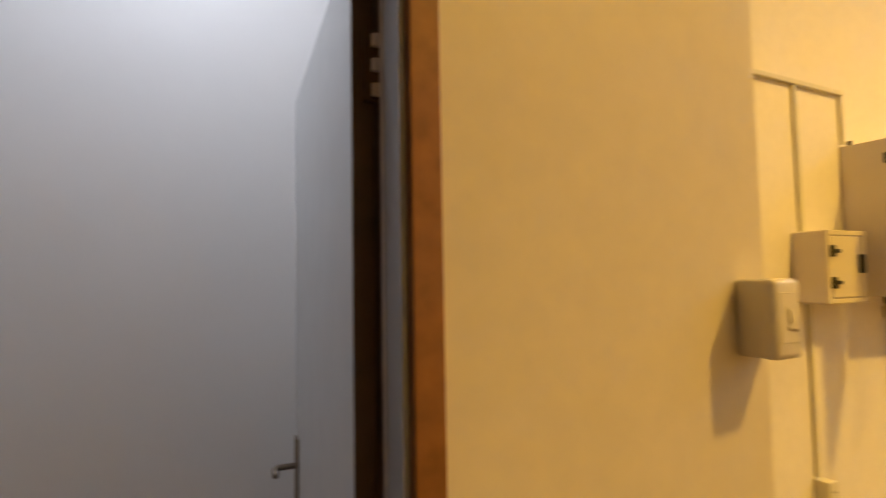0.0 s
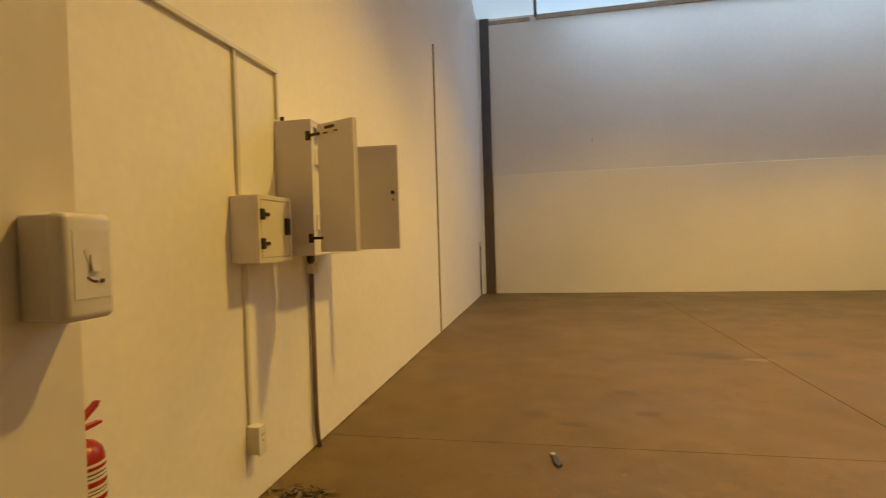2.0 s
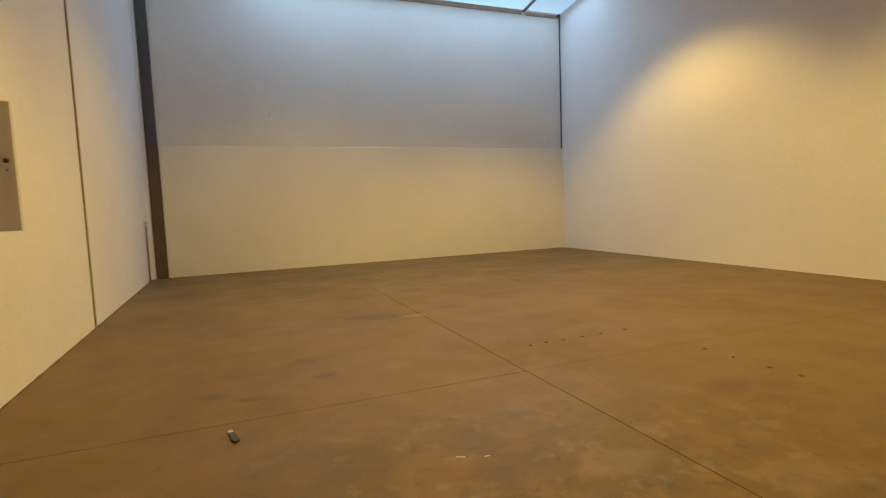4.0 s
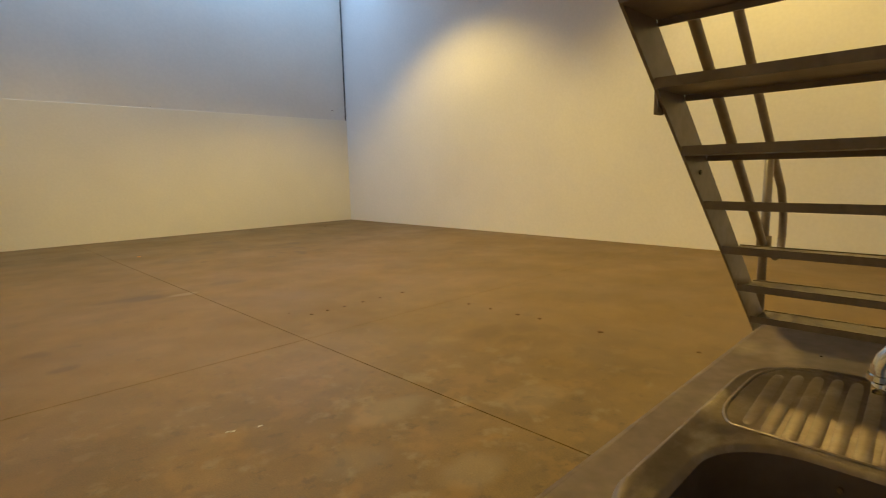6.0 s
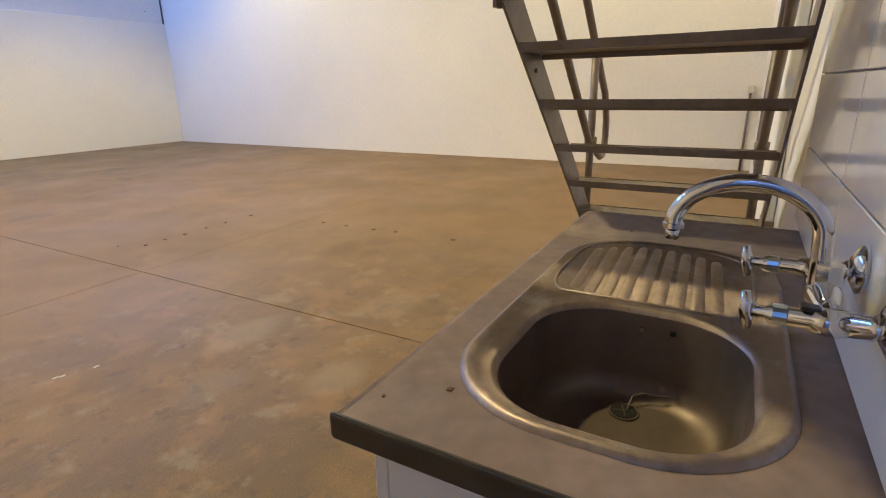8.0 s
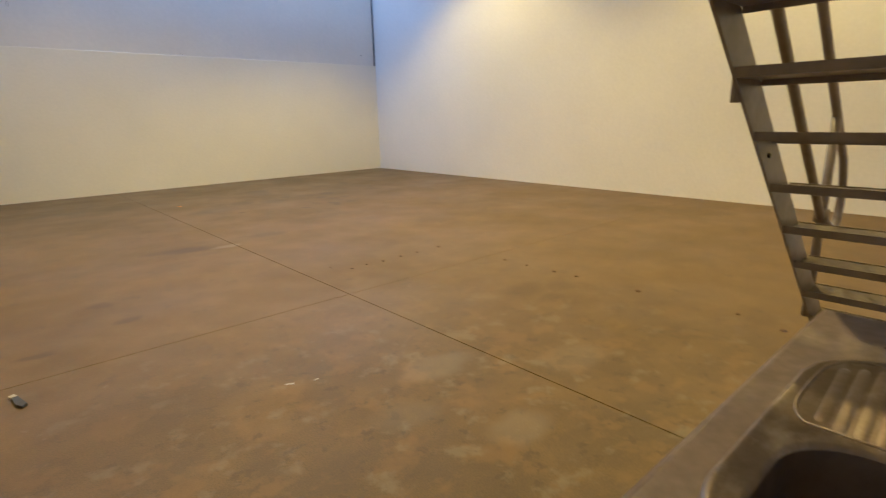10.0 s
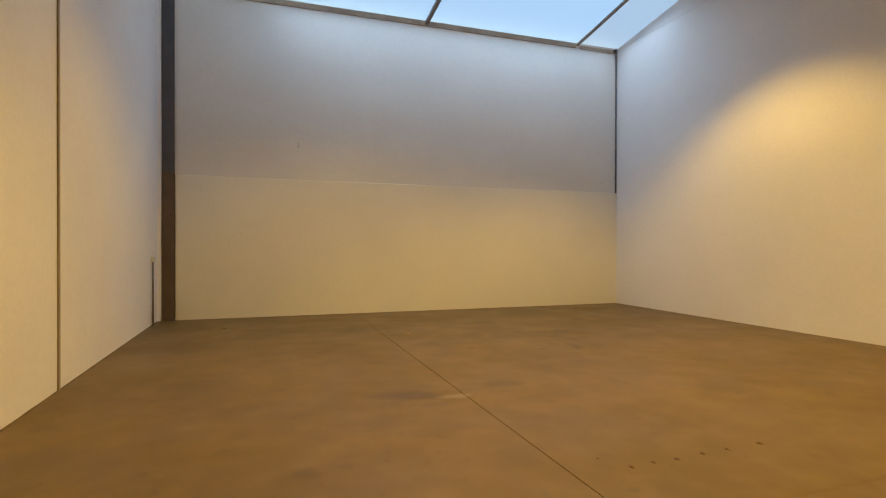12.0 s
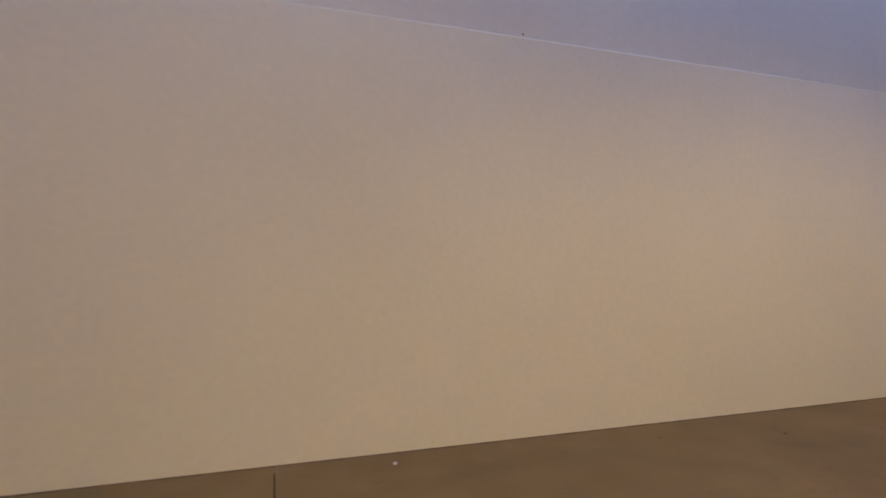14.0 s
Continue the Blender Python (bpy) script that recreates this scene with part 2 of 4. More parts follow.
CREAM = material("cream_wall_paint", (0.79, 0.75, 0.665), rough=0.6, mottled=0.05, mottle_scale=0.9, grain=0.03, grain_scale=30, bump=0.07, bump_scale=70)
CEILING = material("roof_lining", (0.66, 0.74, 0.84), rough=0.5, mottled=0.05, mottle_scale=2)
BLOCK = material("block_paint", (0.72, 0.66, 0.60), rough=0.6, mottled=0.05, mottle_scale=0.9, grain=0.03, grain_scale=30, bump=0.10, bump_scale=60)
COOLWALL = material("washroom_paint", (0.76, 0.77, 0.78), rough=0.5, mottled=0.04, bump=0.06)
TILE = material("glazed_tile", (0.86, 0.85, 0.84), rough=0.12, grain=0.02, grain_scale=15, bump=0.02, bump_scale=20)
GROUT = material("grout", (0.33, 0.31, 0.29), rough=0.9, grain=0.2, grain_scale=80)
STEEL = material("painted_steel", (0.20, 0.158, 0.13), rough=0.42, metal=0.0, mottled=0.2, mottle_scale=7, grain=0.15, grain_scale=50, bump=0.08, bump_scale=70)
GALV = material("galvanised_steel", (0.27, 0.215, 0.165), rough=0.5, metal=0.3, mottled=0.2, mottle_scale=12, grain=0.1)
COLUMN = material("column_paint", (0.085, 0.08, 0.085), rough=0.5, mottled=0.2, mottle_scale=4, bump=0.05)
# lower column shaft: the warm lamp light on it is put into this brown
COLUMN_WARM = material("column_warm_light", (0.125, 0.085, 0.053), rough=0.6, mottled=0.25, mottle_scale=5, bump=0.06)
STAINLESS = marked(material("brushed_stainless", (0.27, 0.218, 0.19), rough=0.44, metal=1.0, mottled=0.10, mottle_scale=9, grain=0.09, grain_scale=90, bump=0.05, bump_scale=60), (0.40, 0.35, 0.30), 16.0, 0.50, 0.72, 0.65, (1, 1.8, 1))
CHROME = material("chrome", (0.72, 0.71, 0.70), rough=0.10, metal=1.0, mottled=0.15, mottle_scale=30)
# the sink's own steel, with the bowl's dark reflections put into its colour
BOWL = material("stainless_dark_reflection", (0.19, 0.152, 0.12), rough=0.55, metal=0.85, mottled=0.08, mottle_scale=9, grain=0.06, grain_scale=90)
COUNTER = marked(material("grey_laminate", (0.235, 0.180, 0.157), rough=0.55, mottled=0.20, mottle_scale=6, grain=0.18, grain_scale=38), (0.30, 0.26, 0.24), 11.0, 0.56, 0.76, 0.35)
COUNTER.node_tree.nodes["Principled BSDF"].inputs["Specular IOR Level"].default_value = 0.2
EDGING = material("dark_edging", (0.045, 0.037, 0.032), rough=0.5, grain=0.2, grain_scale=30)
WHITE = material("white_board", (0.72, 0.71, 0.69), rough=0.4, mottled=0.04)
PLASTIC = material("white_plastic", (0.76, 0.71, 0.71), rough=0.2, mottled=0.04, mottle_scale=8)
GLOSSY = material("glossy_plastic", (0.74, 0.70, 0.70), rough=0.14, mottled=0.04, mottle_scale=8)
DIRT = material("brown_dirt", (0.13, 0.085, 0.04), rough=0.9, mottled=0.4, mottle_scale=12)
OLD_PIPE = material("rusty_conduit", (0.17, 0.105, 0.065), rough=0.6, mottled=0.3, mottle_scale=15)
TRUNK = material("aged_plastic", (0.66, 0.63, 0.55), rough=0.45, mottled=0.08, mottle_scale=6)
ENAMEL = material("enclosure_enamel", (0.70, 0.645, 0.655), rough=0.4, mottled=0.05, mottle_scale=5, bump=0.06, bump_scale=150)
CREAM_ENAMEL = material("cream_enamel", (0.74, 0.685, 0.60), rough=0.38, mottled=0.04, mottle_scale=5, bump=0.05, bump_scale=150)
BLACK = material("black_plastic", (0.02, 0.02, 0.02), rough=0.45)
DARK = material("dark_void", (0.012, 0.011, 0.010), rough=0.9)
WOOD = material("varnished_wood", (0.30, 0.125, 0.045), rough=0.42, mottled=0.25, mottle_scale=3, grain=0.25, grain_scale=40, bump=0.05)
DARKWOOD = material("dark_wood", (0.085, 0.042, 0.025), rough=0.5, mottled=0.2, grain=0.2, grain_scale=40)
DOORPAINT = material("door_paint", (0.66, 0.67, 0.68), rough=0.35, mottled=0.04, bump=0.04)
REBATE = material("frame_paint", (0.42, 0.42, 0.44), rough=0.4, mottled=0.06)
RED = material("red_enamel", (0.33, 0.014, 0.008), rough=0.25, mottled=0.08, mottle_scale=10)
PAPER = material("paper_label", (0.72, 0.66, 0.55), rough=0.6, mottled=0.06)
INK = material("label_ink", (0.09, 0.05, 0.04), rough=0.6)
LEAF = material("dry_leaf", (0.20, 0.145, 0.09), rough=0.8, mottled=0.4, mottle_scale=20)
SCRAP = material("dark_scrap", (0.045, 0.04, 0.038), rough=0.5, mottled=0.2, mottle_scale=30)
PALE = material("pale_chip", (0.45, 0.41, 0.35), rough=0.7, mottled=0.1, mottle_scale=40)
RUST = material("rusty_stub", (0.10, 0.055, 0.03), rough=0.8, mottled=0.3, mottle_scale=40)
SHEET = translucent_sheet("translucent_roof_sheet", (0.80, 0.91, 0.95))
# outer sheets, slightly duller than the middle pair
OUTER_SHEET = translucent_sheet("outer_roof_sheet", (0.78, 0.85, 0.86))
BATTEN = material("timber_batten", (0.40, 0.31, 0.23), rough=0.6, mottled=0.2, mottle_scale=5, grain=0.15, grain_scale=40)
SCREED = material("tread_dust", (0.12, 0.09, 0.06), rough=0.7, mottled=0.25, mottle_scale=9, grain=0.15, grain_scale=60)
CHANNEL = material("channel_paint", (0.33, 0.27, 0.19), rough=0.5, mottled=0.12, mottle_scale=5, grain=0.08)
# chrome with the blue reflection on it put into the metal's colour
BLUE = material("blue_reflection", (0.40, 0.46, 0.50), rough=0.12, metal=1.0)
ORANGE = material("orange_scrap", (0.70, 0.30, 0.06), rough=0.6, mottled=0.2, mottle_scale=40)


# ---- building helpers ----
def mesh_of(name, bm, mat, smooth=False):
    bmesh.ops.recalc_face_normals(bm, faces=bm.faces)
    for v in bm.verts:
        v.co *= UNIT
    me = bpy.data.meshes.new(name)
    for f in bm.faces:
        f.smooth = smooth
    bm.to_mesh(me)
    bm.free()
    me.materials.append(mat)
    return me


def part(name, bm, mat, parent=None, label="", smooth=False):
    ob = new(name, mesh_of(name, bm, mat, smooth))
    if parent is not None:
        ob.parent = parent
    return tagged(ob, label)


def thing(name, label, category, group="", kind=""):
    return tagged(new(name), label, category, group, kind)


def setting(name, bm, mat, label="", category=""):
    return tagged(part(name, bm, mat), label, category, kind="structure")


def add_box(bm, a, b, bevel=0.0, segments=2):
    t = bmesh.new()
    bmesh.ops.create_cube(t, size=1)
    for v in t.verts:
        v.co = Vector([(a[i] + b[i]) / 2 + v.co[i] * (b[i] - a[i]) for i in range(3)])
    if bevel:
        bmesh.ops.bevel(t, geom=t.edges[:], offset=bevel, segments=segments, affect="EDGES", profile=0.5)
    return absorb(bm, t)


def absorb(bm, t, m=None):
    if m is not None:
        bmesh.ops.transform(t, matrix=m, verts=t.verts)
    made = {v: bm.verts.new(v.co) for v in t.verts}
    for f in t.faces:
        bm.faces.new([made[v] for v in f.verts])
    t.free()
    return bm


def box(a, b, bevel=0.0, segments=2):
    return add_box(bmesh.new(), a, b, bevel, segments)


def boxes(*pairs, bevel=0.0):
    bm = bmesh.new()
    for a, b in pairs:
        add_box(bm, a, b, bevel)
    return bm


def add_tube(bm, points, radius, seg=12, caps=True):
    """A round bar or pipe swept along points; radius is one number or one per point."""
    pts = [Vector(p) for p in points]
    radii = radius if isinstance(radius, (list, tuple)) else [radius] * len(pts)
    rings, up = [], None
    for i, p in enumerate(pts):
        way = (pts[min(i + 1, len(pts) - 1)] - pts[max(i - 1, 0)]).normalized()
        if up is None:
            up = way.orthogonal().normalized()
        up = (up - way * up.dot(way)).normalized()
        side = way.cross(up)
        rings.append([bm.verts.new(p + (up * math.cos(a) + side * math.sin(a)) * radii[i]) for a in [2 * math.pi * k / seg for k in range(seg)]])
    for r, s in zip(rings, rings[1:]):
        for k in range(seg):
            bm.faces.new([r[k], r[(k + 1) % seg], s[(k + 1) % seg], s[k]])
    if caps:
        bm.faces.new(rings[0])
        bm.faces.new(rings[-1][::-1])
    return bm


def tube(points, radius, seg=12, caps=True):
    return add_tube(bmesh.new(), points, radius, seg, caps)


def arc(centre, u, v, radius, a0, a1, n=10):
    c, u, v = Vector(centre), Vector(u), Vector(v)
    return [c + u * radius * math.cos(radians(a0 + (a1 - a0) * k / n)) + v * radius * math.sin(radians(a0 + (a1 - a0) * k / n)) for k in range(n + 1)]


def prism(outline, axis, a, b):
    """A flat plate: outline in the two other axes, from a to b along axis (0, 1 or 2)."""
    bm = bmesh.new()

    def place(p, w):
        q = list(p)
        q.insert(axis, w)
        return bm.verts.new(q)

    lo, hi = [place(p, a) for p in outline], [place(p, b) for p in outline]
    bm.faces.new(lo)
    bm.faces.new(hi[::-1])
    n = len(outline)
    for k in range(n):
        bm.faces.new([lo[k], lo[(k + 1) % n], hi[(k + 1) % n], hi[k]])
    return bm


# ---- the hall ----
LEFT, RIGHT, BACK, FAR, NEAR, NEAR_END = -0.52, 7.474, 0.76, 10.57, 0.235, 1.487
LEDGE = 2.148
TOP = 2.50       # height of the washroom block
roof_z = lambda y: EAVE + SLOPE * (FAR - y)

floor = setting("floor", box((LEFT - 0.3, -1.0, -0.2), (RIGHT + 0.3, FAR + 0.4, -0.03)), JOINT, "power-floated concrete floor with sawn joints and stains", "floor")
xs, ys = [LEFT - 0.25, 2.354, RIGHT + 0.25], [-0.9, 3.688, 9.30, FAR + 0.35]
for i in range(2):
    for j in range(3):
        g, e = 0.0022, (0.002 if i == 0 else 0.0006)
        part("slab", box((xs[i] + g, ys[j] + e, -0.06), (xs[i + 1] - g, ys[j + 1] - e, 0.0), 0.0015, 1), CONCRETE, floor)

setting("wall_left", box((LEFT - 0.2, -1.0, -0.05), (LEFT, FAR + 0.3, 7.0)), WALL, "tall white painted hall wall with electrical boxes", "wall")
bm = boxes(((RIGHT, -1.0, -0.05), (RIGHT + 0.2, FAR + 0.3, 4.925)), ((RIGHT + 0.006, -1.0, 4.925), (RIGHT + 0.2, FAR + 0.3, 4.937)))
absorb(bm, prism([(-1.0, 4.937), (FAR + 0.08, 4.937), (FAR + 0.08, 4.948), (-1.0, roof_z(-1.0) + 0.014)], 0, RIGHT, RIGHT + 0.2))
setting("wall_right", bm, WALL, "tall white painted hall wall with a warm light pool", "wall")
wall_far = setting("wall_far", box((-0.289, FAR, -0.05), (RIGHT, FAR + 0.25, LEDGE), 0.004, 2), CREAM, "cream painted lower end wall with a ledge on top", "wall")
setting("wall_far_upper", box((LEFT, FAR + 0.009, LEDGE), (RIGHT, FAR + 0.3, 5.3)), UPPER, "white upper end wall set back above the ledge", "wall")
setting("wall_far_recess", box((LEFT, FAR + 0.045, -0.05), (-0.289, FAR + 0.3, LEDGE)), UPPER, "recess behind the steel corner column", "wall")
setting("wall_return", box((LEFT, FAR - 0.03, -0.05), (LEFT + 0.05, FAR + 0.044, 5.3)), WALL, "narrow plastered return beside the steel column", "wall")
# back wall with the passage beside the washroom block
PASS = 1.06
# the last piece, above the deck, is unseen and added to keep sunlight out
setting("wall_back", boxes(((PASS, BACK - 0.16, -0.05), (RIGHT, BACK, 7.0)), ((NEAR, BACK - 0.16, 2.15), (PASS, BACK, 7.0)), ((LEFT, BACK - 0.16, TOP + 0.06), (NEAR, BACK, 7.0))), WALL, "white painted back wall behind the sink and stairs", "wall")
setting("wall_passage", boxes(((PASS, -0.9, -0.05), (PASS + 0.12, BACK - 0.16, 2.2)), ((LEFT, -1.0, -0.05), (PASS + 0.12, -0.9, 2.6))), WALL, "plain white passage wall", "wall")
setting("ceiling_passage", box((NEAR, -0.9, 2.15), (PASS, BACK - 0.16, 2.25)), CEILING, "plain low passage ceiling", "ceiling")

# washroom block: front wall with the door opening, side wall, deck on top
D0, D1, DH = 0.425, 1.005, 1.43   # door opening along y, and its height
setting("wall_near", boxes(((NEAR - 0.11, D1 + 0.028, -0.05), (NEAR, NEAR_END, TOP)), ((NEAR - 0.11, -0.9, -0.05), (NEAR, D0 - 0.028, TOP)), ((NEAR - 0.11, D0 - 0.028, DH + 0.028), (NEAR, D1 + 0.028, TOP))), BLOCK, "white painted block wall beside the washroom door", "wall")
setting("wall_block_side", box((LEFT, NEAR_END - 0.11, -0.05), (NEAR - 0.11, NEAR_END, TOP)), BLOCK, "white painted end of the washroom block", "wall")
setting("wall_washroom_lining", box((LEFT, -0.9, -0.02), (LEFT + 0.03, NEAR_END - 0.11, 2.25)), COOLWALL, "pale grey washroom wall in cool light", "wall")
setting("ceiling_washroom", box((LEFT + 0.03, -0.9, 2.2), (NEAR - 0.11, NEAR_END - 0.11, 2.3)), COOLWALL, "plain white washroom ceiling", "ceiling")
setting("deck_mezzanine", box((LEFT, -0.9, TOP), (NEAR + 0.0, NEAR_END, TOP + 0.06)), STEEL, "dark deck on top of the washroom block", "deck")

# roof with the strip of translucent sheets along the end wall
SKY0, SKY1, SKYX = 8.75, FAR + 0.02, (0.54, 3.58, 6.58)
bm = bmesh.new()


def roof_piece(bm, x0, x1, y0, y1, up=0.0, thick=0.06):
    t = bmesh.new()
    vs = [t.verts.new((x, y, roof_z(y) + up + dz)) for dz in (0, thick) for x, y in ((x0, y0), (x1, y0), (x1, y1), (x0, y1))]
    for f in ((3, 2, 1, 0), (4, 5, 6, 7), (0, 1, 5, 4), (1, 2, 6, 5), (2, 3, 7, 6), (3, 0, 4, 7)):
        t.faces.new([vs[k] for k in f])
    absorb(bm, t)
    return bm


roof_piece(bm, LEFT - 0.2, RIGHT + 0.2, -1.0, SKY0)
setting("ceiling", bm, CEILING, "sloping pale roof lining above the hall", "ceiling")
skylight = thing("skylight", "translucent roof sheets glowing with daylight along the end wall", "skylight", kind="structure")
for a, b in ((LEFT, SKYX[0]), (SKYX[0], SKYX[1]), (SKYX[1], SKYX[2]), (SKYX[2], RIGHT)):
    part("sheet", roof_piece(bmesh.new(), a + 0.01, b - 0.01 if b < RIGHT else b + 0.15, SKY0, SKY1 + 0.1, 0.02, 0.004), SHEET if SKYX[0] <= a < SKYX[2] else OUTER_SHEET, skylight)
for x, w, d in ((SKYX[0], 0.025, 0.03), (SKYX[1], 0.03, 0.05), (SKYX[2], 0.025, 0.03)):
    part("glazing_bar", roof_piece(bmesh.new(), x - w, x + w, SKY0, SKY1, -d, d), STEEL if d > 0.04 else GALV, skylight)
part("eave_trim", box((SKYX[0], FAR - 0.004, EAVE - 0.080), (SKYX[2] - 0.04, FAR + 0.014, EAVE + 0.004), 0.003), BATTEN, skylight, "tan batten under the sheets")
for a, b in ((LEFT + 0.2, SKYX[0] - 0.10), (SKYX[2] + 0.05, RIGHT - 0.03)):
    part("end_trim", box((a, FAR - 0.002, EAVE - 0.090), (b, FAR + 0.014, EAVE - 0.020), 0.003), BATTEN, skylight)
part("corner_cleat", box((RIGHT - 0.09, FAR - 0.02, EAVE - 0.06), (RIGHT - 0.012, FAR + 0.0, EAVE - 0.01), 0.004), COLUMN, skylight, "small dark steel cleat")

# steel column in the corner recess: warm lamplight coloured brown below the ledge line, dark paint above
column = thing("steel_column", "dark steel corner column, warm light painted brown on its lower half", "column", kind="structure")


def column_part(name, z0, z1, mat):
    bm = boxes(((LEFT + 0.058, FAR - 0.02, z0), (-0.297, FAR - 0.006, z1)), ((LEFT + 0.10, FAR - 0.006, z0), (LEFT + 0.112, FAR + 0.03, z1)), ((LEFT + 0.058, FAR + 0.016, z0), (-0.297, FAR + 0.038, z1)))
    part(name, bm, mat, column)


column_part("lower_shaft", 0.0, 2.19, COLUMN_WARM)
column_part("upper_shaft", 2.19, 5.2, COLUMN)
part("corner_angle", boxes(((7.437, FAR + 0.001, LEDGE), (7.466, FAR + 0.016, 5.0))), COLUMN, column, "slim dark steel angle in the corner")

# ---- electrical fittings on the left wall ----
W = LEFT


def cable_trunk(name, label, pieces, mat=TRUNK, bevel=0.003):
    return tagged(part(name, boxes(*pieces, bevel=bevel), mat), label, "trunking", "cable trunking")


cable_trunk("cable_trunking", "aged white plastic trunking running level along the wall", [((W, NEAR_END, 1.802), (W + 0.016, 3.245, 1.822))])
cable_trunk("cable_trunking", "aged white plastic trunking dropping to the small box", [((W, 2.908, 1.235), (W + 0.014, 2.930, 1.801))])
cable_trunk("cable_trunking", "aged white plastic trunking dropping to the large box", [((W, 3.227, 1.60), (W + 0.014, 3.245, 1.801))])
cable_trunk("cable_trunking", "aged white plastic trunking dropping to the socket", [((W, 2.928, 0.325), (W + 0.014, 2.948, 0.962))])

small = thing("distribution_box", "small closed cream electrical enclosure on the wall", "electrical box", "electrical enclosures")
Y0, Y1, Z0, Z1, F = 2.862, 3.118, 0.968, 1.231, -0.40
part("body", box((W, Y0, Z0), (F - 0.006, Y1, Z1), 0.006), ENAMEL, small)
door = part("door", box((F - 0.005, Y0 + 0.022, Z0 + 0.022), (F, Y1 - 0.022, Z1 - 0.022), 0.002), CREAM_ENAMEL, small, "cream enamel door")
part("rim", boxes(((F - 0.008, Y0, Z0), (F + 0.001, Y0 + 0.018, Z1)), ((F - 0.008, Y1 - 0.018, Z0), (F + 0.001, Y1, Z1)), ((F - 0.008, Y0 + 0.018, Z0), (F + 0.001, Y1 - 0.018, Z0 + 0.018)), ((F - 0.008, Y0 + 0.018, Z1 - 0.018), (F + 0.001, Y1 - 0.018, Z1)), bevel=0.002), CREAM_ENAMEL, small)
for z in (Z0 + 0.075, Z1 - 0.075):
    part("hinge", box((F, Y0 + 0.012, z - 0.021), (F + 0.012, Y0 + 0.034, z + 0.021), 0.003), BLACK, door, "black hinge")
    part("hinge_arm", box((F, Y0 + 0.034, z - 0.007), (F + 0.008, Y0 + 0.075, z + 0.007), 0.003), BLACK, door)
part("handle", box((F, Y1 - 0.058, 1.075), (F + 0.014, Y1 - 0.030, 1.145), 0.004), BLACK, door, "black latch handle")

large = thing("distribution_board", "large grey electrical cabinet with both doors open", "electrical cabinet", "electrical enclosures")
Y0, Y1, Z0, Z1, F = 3.222, 3.735, 0.983, 1.588, -0.345
for name, a, c in (("side_panel", (W, Y0, Z0), (F, Y0 + 0.008, Z1)), ("side_panel", (W, Y1 - 0.008, Z0), (F, Y1, Z1)), ("base_panel", (W, Y0 + 0.008, Z0), (F, Y1 - 0.008, Z0 + 0.008)), ("top_panel", (W, Y0 + 0.008, Z1 - 0.008), (F, Y1 - 0.008, Z1)), ("back_panel", (W, Y0 + 0.008, Z0 + 0.008), (W + 0.008, Y1 - 0.008, Z1 - 0.008))):
    part(name, box(a, c, 0.002), ENAMEL, large)
part("rim", boxes(((F - 0.014, Y0 + 0.008, Z0 + 0.008), (F - 0.002, Y0 + 0.03, Z1 - 0.008)), ((F - 0.014, Y1 - 0.03, Z0 + 0.008), (F - 0.002, Y1 - 0.008, Z1 - 0.008)), ((F - 0.014, Y0 + 0.03, Z0 + 0.008), (F - 0.002, Y1 - 0.03, Z0 + 0.03)), ((F - 0.014, Y0 + 0.03, Z1 - 0.03), (F - 0.002, Y1 - 0.03, Z1 - 0.008))), CREAM_ENAMEL, large)
part("inner_panel", box((F - 0.06, Y0 + 0.01, Z0 + 0.01), (F - 0.05, Y1 - 0.01, Z1 - 0.01)), WHITE, large)
for k in range(8):
    for z in (1.10, 1.40):
        part("breaker", box((F - 0.05, Y0 + 0.05 + k * 0.045, z), (F - 0.028, Y0 + 0.085 + k * 0.045, z + 0.07), 0.003), BLACK if k % 3 == 0 else PLASTIC, large)


def swung_door(hinge_y, angle, start, length, z0, z1, name="door"):
    """A cabinet leaf hinged at the front corner, standing out from the wall; angle is its turn from straight out."""
    t = bmesh.new()
    add_box(t, (start, -0.009, z0), (length, 0.009, z1), 0.003)
    m = Matrix.Translation((F + 0.004, hinge_y, 0)) @ Matrix.Rotation(radians(angle), 4, "Z")
    bmesh.ops.transform(t, matrix=m, verts=t.verts)
    leaf = part(name, t, ENAMEL, large, "grey enamel door standing open")
    for face, off in ((-1, -0.0125), (1, 0.0125)):
        t = boxes(((start + 0.001, off - 0.0035, z0), (start + 0.01, off + 0.0035, z1)), ((length - 0.012, off - 0.0035, z0), (length, off + 0.0035, z1)), ((start + 0.01, off - 0.0035, z0), (length - 0.012, off + 0.0035, z0 + 0.012)), ((start + 0.01, off - 0.0035, z1 - 0.012), (length - 0.012, off + 0.0035, z1)))
        bmesh.ops.transform(t, matrix=m, verts=t.verts)
        if face > 0 or angle > 0:
            part("stiffening_rim", t, ENAMEL, leaf)
        else:
            t.free()
    return leaf, m


def on_leaf(leaf, m, name, a, b, mat, label="", bevel=0.002):
    t = box(a, b, bevel)
    bmesh.ops.transform(t, matrix=m, verts=t.verts)
    return part(name, t, mat, leaf, label)


leaf, m = swung_door(Y0 - 0.004, -24, 0.046, 0.262, 1.000, 1.552)
for z in (1.06, 1.51):
    on_leaf(leaf, m, "hinge", (-0.016, -0.022, z - 0.02), (0.006, -0.009, z + 0.02), BLACK, "black hinge")
    on_leaf(leaf, m, "hinge_arm", (0.006, -0.018, z - 0.006), (0.066, -0.009, z + 0.006), BLACK)
on_leaf(leaf, m, "name_plate", (0.075, -0.013, 1.502), (0.185, -0.009, 1.538), CREAM_ENAMEL, "cream name plate")
